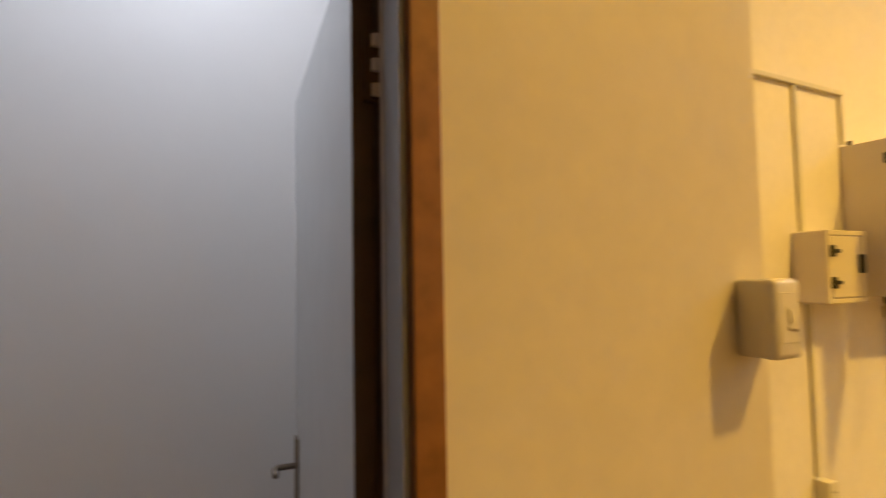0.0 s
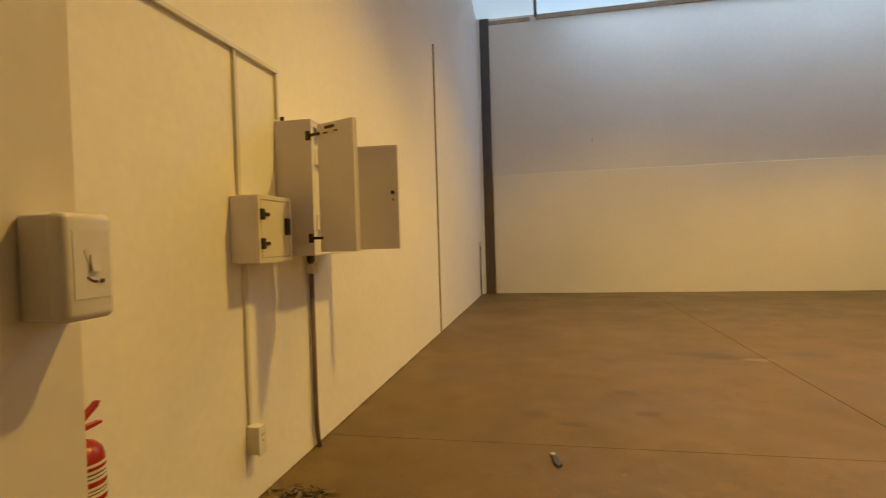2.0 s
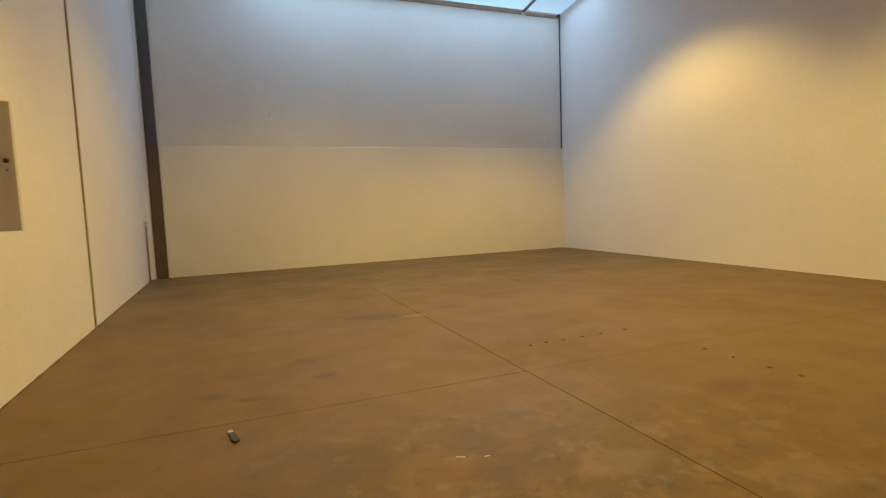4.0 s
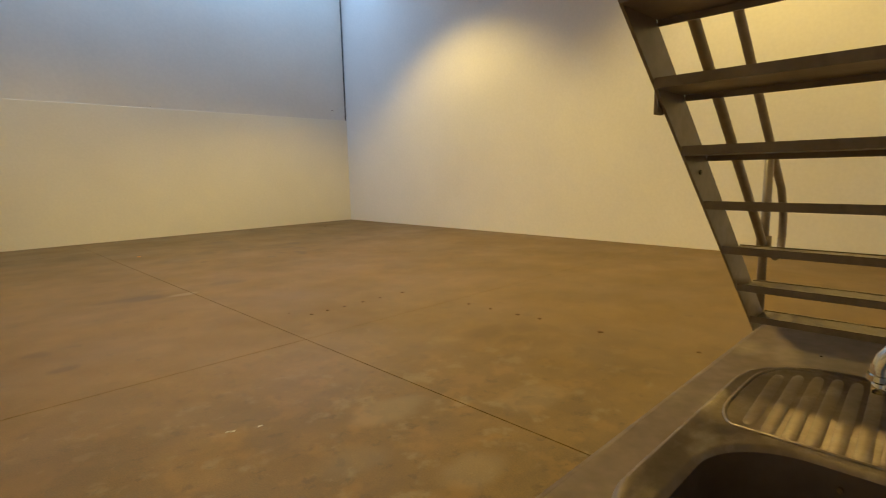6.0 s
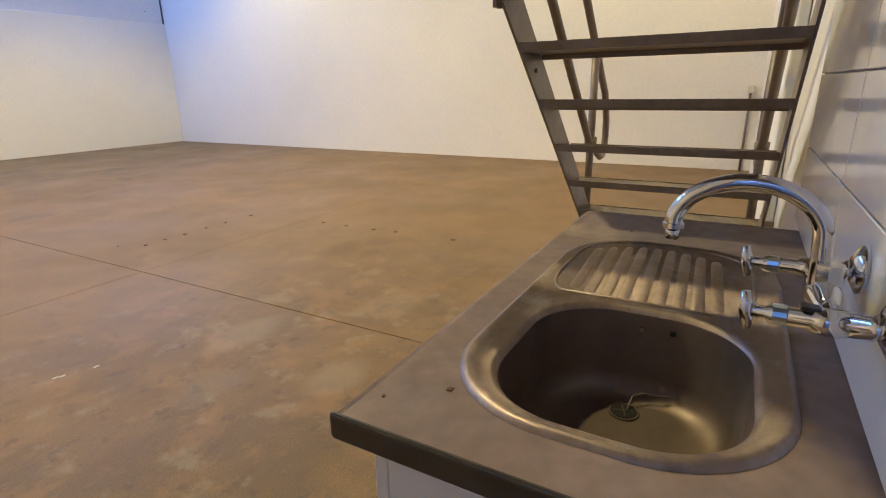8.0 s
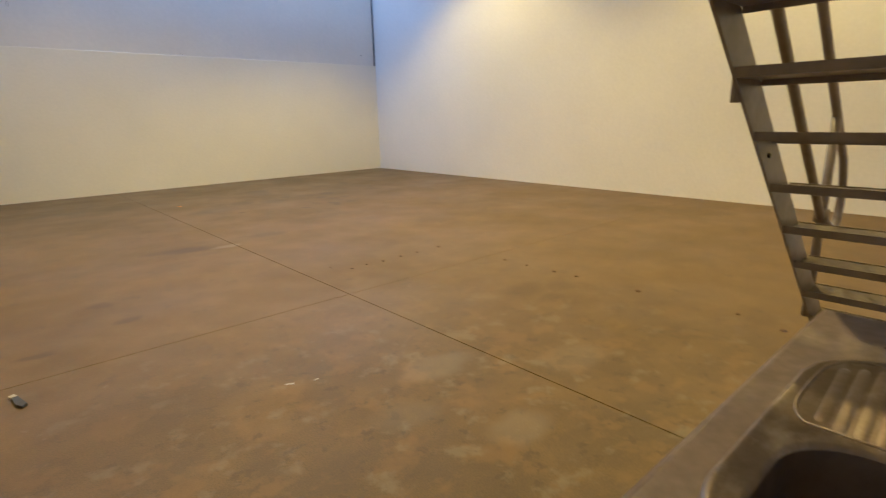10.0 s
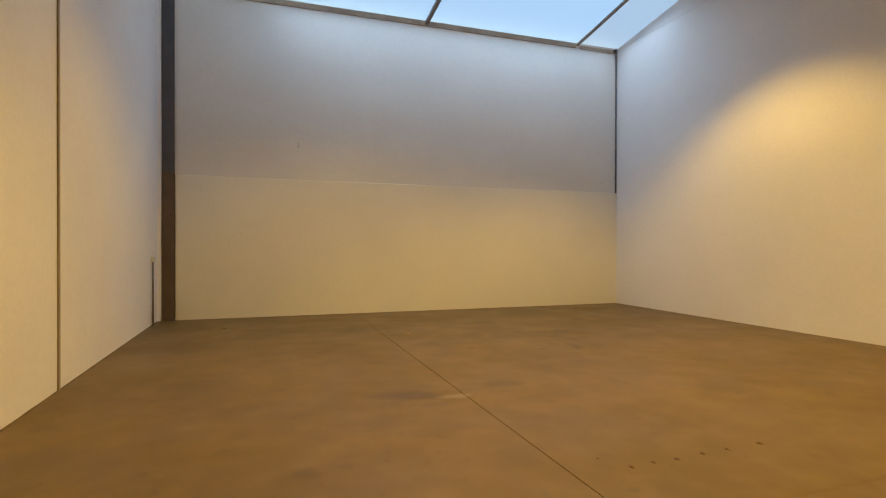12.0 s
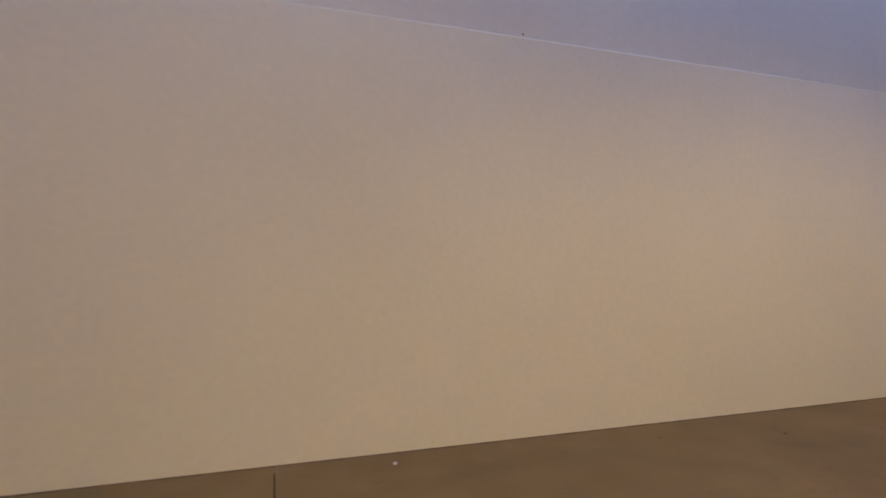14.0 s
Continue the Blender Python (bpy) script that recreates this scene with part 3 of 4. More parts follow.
on_leaf(leaf, m, "plate_bar", (0.10, -0.016, 1.524), (0.16, -0.013, 1.537), INK)
on_leaf(leaf, m, "plate_bar", (0.09, -0.016, 1.505), (0.12, -0.013, 1.511), INK)
on_leaf(leaf, m, "plate_bar", (0.155, -0.016, 1.507), (0.18, -0.013, 1.513), INK)
leaf, m = swung_door(Y1 + 0.004, 3, 0.004, 0.238, 0.995, 1.545)
on_leaf(leaf, m, "lock", (0.200, -0.03, 1.285), (0.217, -0.009, 1.303), BLACK, "black lock knob", 0.004)
on_leaf(leaf, m, "key_hole", (0.202, -0.012, 1.25), (0.212, -0.009, 1.262), GALV)
for y in (3.24,):
    part("gland", tube([(W + 0.03, y, Z1), (W + 0.03, y, Z1 + 0.02)], 0.01, 8), BLACK, large)

socket = thing("socket_outlet", "white surface-mounted socket low on the wall", "socket", "sockets and switches")
part("back_box", box((W, 2.918, 0.208), (W + 0.050, 2.968, 0.320), 0.004), TRUNK, socket)
part("face_plate", box((W + 0.050, 2.915, 0.205), (W + 0.057, 2.971, 0.323), 0.003), TRUNK, socket)
for y, z in ((2.935, 0.286), (2.951, 0.286), (2.943, 0.262)):
    part("pin_hole", tube([(W + 0.056, y, z), (W + 0.0580, y, z)], 0.0035, 8), DARKWOOD, socket)

pipe = thing("conduit_pipe", "grey steel conduit running from cabinet to floor", "conduit", "wall conduits")
part("pipe", tube([(W + 0.022, 3.525, 0.0), (W + 0.020, 3.514, 0.05), (W + 0.018, 3.507, 0.13), (W + 0.018, 3.505, 0.25), (W + 0.018, 3.505, 0.985)], 0.0120, 12), OLD_PIPE, pipe, smooth=True)
part("coupler", box((W + 0.002, 3.475, 0.885), (W + 0.042, 3.535, 0.935), 0.006), TRUNK, pipe, "cream coupling box")
part("nut", tube([(W + 0.018, 3.505, 0.945), (W + 0.018, 3.505, 0.983)], 0.02, 8), DARKWOOD, pipe)

channel = thing("cable_channel", "brownish steel cable channel fixed upright on the wall", "conduit", "wall conduits")
part("base", box((W, 6.667, 0.0), (W + 0.008, 6.697, 3.16), 0.002), CHANNEL, channel)
part("cover", box((W + 0.008, 6.666, 0.0), (W + 0.013, 6.698, 3.16), 0.002), CHANNEL, channel)


def stub(x, y, along, top):
    s = thing("conduit_stub", "short grey conduit with a cream box on top", "conduit", "wall conduits")
    dx, dy = along
    part("pipe", tube([(x, y, 0), (x, y, top - 0.07)], 0.012, 10), STEEL, s, smooth=True)
    part("end_box", box((x - 0.022, y - 0.03, top - 0.075), (x + 0.022, y + 0.03, top), 0.004), TRUNK, s)
    return s


stub(W + 0.024, 10.10, (0, 1), 0.95)
stub(RIGHT - 0.024, BACK + 0.10, (0, 1), 0.90)

# isolator switch on the washroom block
iso = thing("isolator_switch", "white plastic isolator switch in a surface box", "switch", "sockets and switches")
IX = 0.283
FY0, FY1, FZ0, FZ1 = 1.428, 1.480, 0.983, 1.076
part("back_box", box((NEAR, FY0 + 0.001, FZ0 + 0.001), (IX - 0.012, FY1 - 0.001, FZ1 - 0.001), 0.004, 3), GLOSSY, iso, smooth=True)
part("cover", box((IX - 0.022, FY0, FZ0), (IX, FY1, FZ1), 0.0075, 4), GLOSSY, iso, smooth=True)
part("insert", box((IX - 0.003, FY0 + 0.009, FZ0 + 0.019), (IX + 0.0005, FY1 - 0.006, FZ1 - 0.016), 0.0003, 1), GLOSSY, iso)
for z in (FZ0 + 0.018, FZ1 - 0.0155):
    part("seam", box((IX - 0.002, FY0 + 0.008, z - 0.0004), (IX + 0.0003, FY1 - 0.005, z + 0.0004)), TRUNK, iso)
part("lever", prism([(IX, 1.025), (IX + 0.0030, 1.025), (IX + 0.0018, 1.0395), (IX, 1.0395)], 1, 1.453, 1.461), GLOSSY, iso)
# flat wedge drawn for the shaded gap at the rocker, not print
part("mark", prism([(1.447, 1.043), (1.451, 1.045), (1.453, 1.032), (1.4505, 1.032)], 0, IX + 0.0002, IX + 0.0009), TRUNK, iso)
arc_out = [(1.459 + 0.012 * math.cos(radians(a)), 1.027 + 0.012 * math.sin(radians(a))) for a in range(185, 276, 15)]
arc_in = [(1.459 + 0.0105 * math.cos(radians(a)), 1.027 + 0.0098 * math.sin(radians(a))) for a in range(275, 184, -15)]
part("mark", prism(arc_out[2:] + arc_in[:-2], 0, IX + 0.0002, IX + 0.0009), INK, iso)
part("mark", box((IX + 0.0002, 1.4625, 1.0145), (IX + 0.0014, 1.4665, 1.018)), INK, iso)

# fire extinguisher hung on the left wall behind the block
ext = thing("fire_extinguisher", "red fire extinguisher with a printed label on the wall", "fire extinguisher")
EX, EY = W + 0.085, 2.1025
prof = [(0.0, 0.195), (0.045, 0.20), (0.052, 0.21), (0.052, 0.548), (0.047, 0.566), (0.034, 0.580), (0.016, 0.588)]
part("cylinder", tube([(EX, EY, z) for r, z in prof], [max(r, 0.002) for r, z in prof], 24), RED, ext, smooth=True)
lab = part("label", tube([(EX, EY, 0.36), (EX, EY, 0.540)], 0.0528, 24, False), PAPER, ext, "cream printed label", smooth=True)
for z0, z1, mat in ((0.525, 0.533, RED), (0.514, 0.518, INK), (0.505, 0.508, INK), (0.486, 0.498, RED), (0.476, 0.479, INK), (0.468, 0.471, INK), (0.448, 0.460, RED), (0.436, 0.440, INK), (0.420, 0.428, RED), (0.404, 0.412, INK), (0.38, 0.395, RED)):
    part("label_bar", tube([(EX, EY, z0), (EX, EY, z1)], 0.0533, 24, False), mat, lab, smooth=True)
part("valve", tube([(EX, EY, 0.585), (EX, EY, 0.625)], 0.012, 10), BLACK, ext)
part("grip", prism([(EY - 0.012, 0.605), (EY + 0.06, 0.612), (EY + 0.06, 0.618), (EY - 0.012, 0.618)], 0, EX - 0.008, EX + 0.008), RED, ext)
part("lever", prism([(EY - 0.01, 0.628), (EY + 0.05, 0.668), (EY + 0.058, 0.668), (EY + 0.05, 0.655), (EY - 0.005, 0.620)], 0, EX - 0.008, EX + 0.008), RED, ext)
part("bracket", box((W, EY - 0.015, 0.50), (EX - 0.045, EY + 0.015, 0.54)), GALV, ext)

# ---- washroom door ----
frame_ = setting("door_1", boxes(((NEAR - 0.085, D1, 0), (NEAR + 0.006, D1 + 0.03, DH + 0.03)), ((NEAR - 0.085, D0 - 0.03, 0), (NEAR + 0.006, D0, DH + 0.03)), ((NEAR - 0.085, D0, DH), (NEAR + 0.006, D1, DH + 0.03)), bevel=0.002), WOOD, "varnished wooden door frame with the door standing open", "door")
part("stop_strip", boxes(((NEAR - 0.085, D1 - 0.0045, 0), (NEAR - 0.048, D1 - 0.0005, DH))), DARKWOOD, frame_)
# added white strip, stands for the light showing through the hinge gap
part("gap_light", box((NEAR - 0.0495, D1 - 0.0078, 0), (NEAR - 0.0445, D1 - 0.0062, DH)), PLASTIC, frame_, "white strip standing for light through the hinge gap")
part("rebate", boxes(((NEAR - 0.046, D1 - 0.006, 0), (NEAR - 0.004, D1 - 0.0005, DH)), ((NEAR - 0.046, D0 + 0.0005, 0), (NEAR - 0.004, D0 + 0.006, DH))), REBATE, frame_)
HX, HY = NEAR - 0.071, D1 - 0.006


def on_door(name, bm, mat, label="", parent=None, smooth=False):
    bmesh.ops.transform(bm, matrix=mdoor, verts=bm.verts)
    return part(name, bm, mat, parent or frame_, label, smooth)


# the leaf runs along its own x after a half turn
mdoor = Matrix.Translation((HX, HY, 0)) @ Matrix.Rotation(radians(180 - 4.6), 4, "Z")
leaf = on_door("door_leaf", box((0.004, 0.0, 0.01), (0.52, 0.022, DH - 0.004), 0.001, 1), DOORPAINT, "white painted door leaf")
on_door("edge_lipping", box((-0.001, 0.0, 0.01), (0.0035, 0.022, DH - 0.004)), DARKWOOD, "dark wooden edge", leaf)
for z in (0.25, 1.256):
    on_door("hinge_plate", box((-0.009, -0.003, z), (-0.002, 0.012, z + 0.07), 0.001, 1), DARKWOOD, "dark steel hinge", leaf)
    for k in range(3):
        on_door("hinge_knuckle", tube([(-0.011, 0.001, z + 0.004 + k * 0.0245), (-0.011, 0.001, z + 0.016 + k * 0.0245)], 0.0045, 10), PLASTIC, "paint-splashed hinge knuckle", leaf)
for side, y in ((1, 0.022), (-1, 0.0)):
    on_door("handle_plate", box((0.47, y if side > 0 else y - 0.005, 0.62), (0.50, y + 0.005 if side > 0 else y, 0.805), 0.002), GALV, "steel handle plate", leaf)
    on_door("door_handle", tube([(0.485, y, 0.755), (0.485, y + side * 0.035, 0.755), (0.478, y + side * 0.04, 0.755), (0.455, y + side * 0.04, 0.752)], 0.0055, 8), GALV, "dull steel lever handle", leaf, True)

# ---- sink unit ----
CX0, CX1, CY1, CZ = 1.105, 1.985, 1.18, 0.675
unit = thing("sink_cabinet", "white board cabinet under the sink worktop", "cabinet")
for name, a, c in (("side_panel", (CX0 + 0.025, BACK + 0.002, 0.07), (CX0 + 0.037, CY1 - 0.045, CZ - 0.027)), ("side_panel", (CX1 - 0.032, BACK + 0.002, 0.07), (CX1 - 0.02, CY1 - 0.045, CZ - 0.027)), ("base_panel", (CX0 + 0.037, BACK + 0.002, 0.07), (CX1 - 0.032, CY1 - 0.045, 0.082)), ("back_panel", (CX0 + 0.037, BACK + 0.002, 0.082), (CX1 - 0.032, BACK + 0.006, CZ - 0.027))):
    part(name, box(a, c, 0.001, 1), WHITE, unit)
part("plinth", box((CX0 + 0.05, BACK + 0.002, 0.0), (CX1 - 0.04, CY1 - 0.09, 0.07)), EDGING, unit)
for k in range(2):
    w = (CX1 - CX0 - 0.045) / 2
    d = part("door", box((CX0 + 0.027 + k * w, CY1 - 0.043, 0.08), (CX0 + 0.021 + (k + 1) * w, CY1 - 0.028, CZ - 0.032), 0.002), WHITE, unit)
    part("handle", tube([(CX0 + 0.027 + (0.8 if k == 0 else 0.2) * w, CY1 - 0.018, 0.50 + s * 0.05) for s in (0, 1)], 0.005, 8), GALV, d)
# worktop around the bowl's cut-out, with a rounded front edge
bm = bmesh.new()
outer = [(CX0 + 0.004, BACK), (CX1, BACK), (CX1, CY1 - 0.013), (CX0 + 0.004, CY1 - 0.013)]
hole = []
for cx, cy, a0 in ((1.367, 0.990, 0), (1.278, 0.990, 90), (1.278, 0.936, 180), (1.367, 0.936, 270)):
    hole += [(cx + 0.096 * math.cos(radians(a0 + 10 * k)), cy + 0.096 * math.sin(radians(a0 + 10 * k))) for k in range(10)]
for loop in (outer, hole):
    vs = [bm.verts.new((x, y, CZ)) for x, y in loop]
    for k in range(len(vs)):
        bm.edges.new((vs[k], vs[(k + 1) % len(vs)]))
bmesh.ops.triangle_fill(bm, edges=bm.edges[:], use_beauty=True, normal=(0, 0, 1))
made = bmesh.ops.extrude_face_region(bm, geom=bm.faces[:])["geom"]
bmesh.ops.translate(bm, vec=(0, 0, -0.026), verts=[g for g in made if isinstance(g, bmesh.types.BMVert)])
top = tagged(part("worktop", bm, COUNTER), "brownish grey laminate worktop with a dark end edge", "worktop")
part("front_roll", tube([(CX0 + 0.004, CY1 - 0.013, CZ - 0.013), (CX1, CY1 - 0.013, CZ - 0.013)], 0.013, 16), COUNTER, top, smooth=True)
part("end_edging", box((CX0, BACK + 0.002, CZ - 0.027), (CX0 + 0.006, CY1 - 0.001, CZ + 0.0005), 0.004, 3), EDGING, top, "dark brown edge strip")

# tiled splashback
splash = setting("splashback", box((PASS + 0.02, BACK, CZ), (2.09, BACK + 0.004, 1.36)), GROUT, "glossy white wall tiles above the worktop", "tiling")
rows_z = [(CZ + 0.001, 0.824), (0.8265, 0.961), (0.9635, 1.098), (1.1005, 1.235), (1.2375, 1.358)]
cols_x = [(PASS + 0.022, 1.10), (1.103, 1.62), (1.623, 2.088)]
for z0, z1 in rows_z:
    for x0, x1 in cols_x:
        part("tile", box((x0, BACK + 0.003, z0), (x1, BACK + 0.009, z1), 0.0012, 1), TILE, splash)

# inset sink: rim, bowl and drainer pressed from one sheet
sink = thing("kitchen_sink", "inset stainless steel sink with bowl and ribbed drainer", "sink")
SX0, SX1, SY0, SY1 = 1.163, 1.767, 0.812, 1.126
BX0, BX1, BY0, BY1 = 1.185, 1.460, 0.844, 1.083
bc = ((BX0 + BX1) / 2, (BY0 + BY1) / 2)


def round_rect_radius(x0, x1, y0, y1, r, a):
    """Distance from the bowl's middle to a rounded rectangle's edge along angle a."""
    lo, hi = 0.0, 2.0
    for _ in range(40):
        mid = (lo + hi) / 2
        px, py = bc[0] + math.cos(a) * mid, bc[1] + math.sin(a) * mid
        dx = max(x0 + r - px, 0, px - (x1 - r))
        dy = max(y0 + r - py, 0, py - (y1 - r))
        inside = math.hypot(dx, dy) <= r
        lo, hi = (mid, hi) if inside else (lo, mid)
    return lo


def sink_rings(rings, n=96):
    bm = bmesh.new()
    loops = []
    for x0, x1, y0, y1, r, z in rings:
        loops.append([bm.verts.new((bc[0] + math.cos(2 * math.pi * k / n) * round_rect_radius(x0, x1, y0, y1, r, 2 * math.pi * k / n), bc[1] + math.sin(2 * math.pi * k / n) * round_rect_radius(x0, x1, y0, y1, r, 2 * math.pi * k / n), z)) for k in range(n)])
    for p, q in zip(loops, loops[1:]):
        for k in range(n):
            bm.faces.new([p[k], p[(k + 1) % n], q[(k + 1) % n], q[k]])
    return bm, loops


def inset(d, z, r):
    return (SX0 + d, SX1 - d, SY0 + d, SY1 - d, r, z)


def bowl_in(d, z, r):
    return (BX0 + d, BX1 - d, BY0 + d, BY1 - d, r, z)


bm, loops = sink_rings([inset(0, CZ + 0.0005, 0.125), inset(0.003, CZ + 0.005, 0.123), inset(0.008, CZ + 0.0065, 0.12), inset(0.014, CZ + 0.003, 0.115), bowl_in(-0.006, CZ + 0.003, 0.095), bowl_in(-0.002, CZ + 0.002, 0.092), bowl_in(0.002, CZ - 0.004, 0.09)])
part("rim", bm, STAINLESS, sink, smooth=True)
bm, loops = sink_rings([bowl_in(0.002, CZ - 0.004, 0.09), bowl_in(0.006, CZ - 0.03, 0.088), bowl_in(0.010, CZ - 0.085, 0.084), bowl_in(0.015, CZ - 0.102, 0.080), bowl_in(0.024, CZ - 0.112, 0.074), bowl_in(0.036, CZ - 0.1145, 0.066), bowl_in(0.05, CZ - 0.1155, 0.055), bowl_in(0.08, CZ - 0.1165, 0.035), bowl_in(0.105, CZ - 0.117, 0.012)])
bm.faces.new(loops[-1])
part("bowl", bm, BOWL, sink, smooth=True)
DX, DY = 1.404, 0.972
waste = part("waste", tube([(DX, DY, CZ - 0.1165), (DX, DY, CZ - 0.1135)], 0.0185, 20), STAINLESS, sink, "dull steel waste ring")
part("waste_hole", tube([(DX, DY, CZ - 0.1136), (DX, DY, CZ - 0.1128)], 0.0160, 18), DARK, waste)
for a in (20, 110):
    part("waste_bar", box((-0.012, -0.0008, 0), (0.012, 0.0008, 0.0006)), STAINLESS, waste).matrix_basis = Matrix.Translation(Vector((DX, DY, CZ - 0.1127)) * UNIT) @ Matrix.Rotation(radians(a), 4, "Z")
part("overflow", tube([(1.457, 0.966, CZ - 0.022), (1.451, 0.966, CZ - 0.022)], 0.003, 10), CHROME, sink)
part("overflow_hole", tube([(1.457, 0.930, CZ - 0.02), (1.4512, 0.930, CZ - 0.02)], 0.0035, 10), DARK, sink)
for k in range(9):
    y = 0.885 + k * 0.0226
    bow = abs((y - 0.972) / 0.10) ** 2
    x0, x1 = 1.474 + 0.022 * bow * bow, 1.738 - 0.045 * bow
    steps = (0.0, 0.012, 0.03, 0.06, 0.3, 0.6, 0.85, 0.95, 0.985, 1.0)
    bm = tube([(x0 + (x1 - x0) * u, y + 0.012 * u, 0.0) for u in steps], [0.0025, 0.0055, 0.0078, 0.0088, 0.0088, 0.0088, 0.0088, 0.0078, 0.0055, 0.0025], 16)
    for v in bm.verts:
        v.co.z = CZ + 0.0022 + max(v.co.z, -0.004) * 0.22
    part("drainer_rib", bm, STAINLESS, sink, smooth=True)
part("drainer_edge", tube([Vector((1.60 + 0.148 * math.copysign(abs(math.cos(a)) ** 0.55, math.cos(a)), 0.975 + 0.130 * math.copysign(abs(math.sin(a)) ** 0.6, math.sin(a)), CZ + 0.003)) for a in [2 * math.pi * k / 48 for k in range(49)] if math.cos(a) > -0.75], 0.0028, 6, False), STAINLESS, sink, smooth=True)

part("plug_chain", tube([(1.408, 0.968, CZ - 0.112), (1.424, 0.966, CZ - 0.103), (1.433, 0.955, CZ - 0.100), (1.436, 0.938, CZ - 0.101), (1.438, 0.926, CZ - 0.100)], 0.0010, 6), BOWL, sink, "thin dull plug chain")

for x, y, r, seed in ((1.189, 1.100, 0.0042, 1), (1.150, 1.15, 0.0020, 5), (1.84, 1.05, 0.0025, 8)):
    g = random.Random(seed)
    outline = [(x + r * g.uniform(0.6, 1.3) * math.cos(2 * math.pi * k / 8), y + r * g.uniform(0.5, 1.0) * math.sin(2 * math.pi * k / 8)) for k in range(8)]
    tagged(part("dirt_crumb", prism(outline, 2, CZ, CZ + 0.0012), RUST), "tiny brown crumb on the worktop", "debris", "worktop debris")

# wall-mounted sink mixer
tap = thing("sink_mixer_tap", "chrome wall-mounted mixer tap with a swan-neck spout", "tap")
TZ, TY = 0.770, 0.808
TXA, TXB = 1.270, 1.412
for x in (TXA, TXB):
    part("wall_flange", tube([(x, BACK + 0.009, TZ + 0.008), (x, BACK + 0.014, TZ + 0.008), (x, BACK + 0.02, TZ + 0.008)], [0.024, 0.024, 0.013], 20), CHROME, tap, smooth=True)
    part("inlet", tube([(x, BACK + 0.018, TZ + 0.008), (x + 0.006, TY - 0.025, TZ + 0.002), (x + 0.01, TY, TZ)], 0.0095, 12), CHROME, tap, smooth=True)
    v = part("valve", tube([(x + 0.01, TY - 0.01, TZ), (x + 0.01, TY + 0.012, TZ), (x + 0.01, TY + 0.014, TZ), (x + 0.01, TY + 0.042, TZ), (x + 0.01, TY + 0.044, TZ), (x + 0.01, TY + 0.054, TZ)], [0.0112, 0.0112, 0.0080, 0.0080, 0.0058, 0.0058], 14), CHROME, tap, smooth=True)
    # ring coloured blue for what the chrome mirrors
    part("valve_ring", tube([(x + 0.01, TY + 0.030, TZ), (x + 0.01, TY + 0.040, TZ)], 0.0087, 14), BLUE, v, "chrome ring coloured with a blue reflection")
    if x == TXA:
        part("valve_seal", box((x + 0.004, TY + 0.008, TZ + 0.008), (x + 0.016, TY + 0.022, TZ + 0.0116), 0.001, 1), BLACK, v, "black slot in the valve")
    part("lever", tube([(x + 0.01, TY + 0.056, TZ - 0.016), (x + 0.01, TY + 0.058, TZ), (x + 0.01, TY + 0.060, TZ + 0.016)], [0.0035, 0.006, 0.0035], 10), CHROME, v, smooth=True)
part("body", tube([(TXA + 0.01, TY, TZ), (1.31, TY, TZ), (1.328, TY, TZ + 0.002), (1.358, TY, TZ + 0.002), (1.376, TY, TZ), (TXB + 0.01, TY, TZ)], [0.0095, 0.010, 0.014, 0.014, 0.010, 0.0095], 16), CHROME, tap, smooth=True)
SPX = 1.343
spout = [(SPX, TY + 0.004, TZ), (SPX, TY + 0.006, TZ + 0.035)] + [(SPX, TY + 0.0675 - 0.0605 * math.cos(radians(a)), TZ + 0.050 + 0.046 * math.sin(radians(a))) for a in range(10, 171, 10)] + [(SPX, TY + 0.127, TZ + 0.054), (SPX, TY + 0.127, TZ + 0.048)]
part("spout", tube(spout, 0.0080, 16), CHROME, tap, smooth=True)
part("spout_collar", tube([(SPX, TY + 0.127, TZ + 0.048), (SPX, TY + 0.127, TZ + 0.0525)], 0.0098, 16), CHROME, tap)
part("nozzle", tube([(SPX, TY + 0.127, TZ + 0.037), (SPX, TY + 0.127, TZ + 0.048)], 0.0062, 14), CHROME, tap, smooth=True)
part("spout_nut", tube([(SPX, TY, TZ + 0.012), (SPX, TY, TZ + 0.03)], 0.0125, 8), CHROME, tap)

# ---- stairs ----
stairs = thing("steel_staircase", "dark steel open-tread staircase with tubular handrails", "staircase")
X6, Z6, DXS, DZS = 2.503, 0.554, 0.1435, 0.1212
SOUT, SIN = 1.334, 0.80


def tread_dust():
    """Dirt lying in a tread pan."""
    g, bm = random.Random(9), bmesh.new()
    rows = []
    for i in range(8):
        rows.append([bm.verts.new((0.004 + 0.142 * i / 7, SIN + 0.008 + (SOUT - SIN - 0.016) * j / 40, -0.0154 + g.uniform(0.0, 0.0015))) for j in range(41)])
    for p, q in zip(rows, rows[1:]):
        for j in range(40):
            bm.faces.new([p[j], p[j + 1], q[j + 1], q[j]])
    return bm


tread_mesh = fill_mesh = None
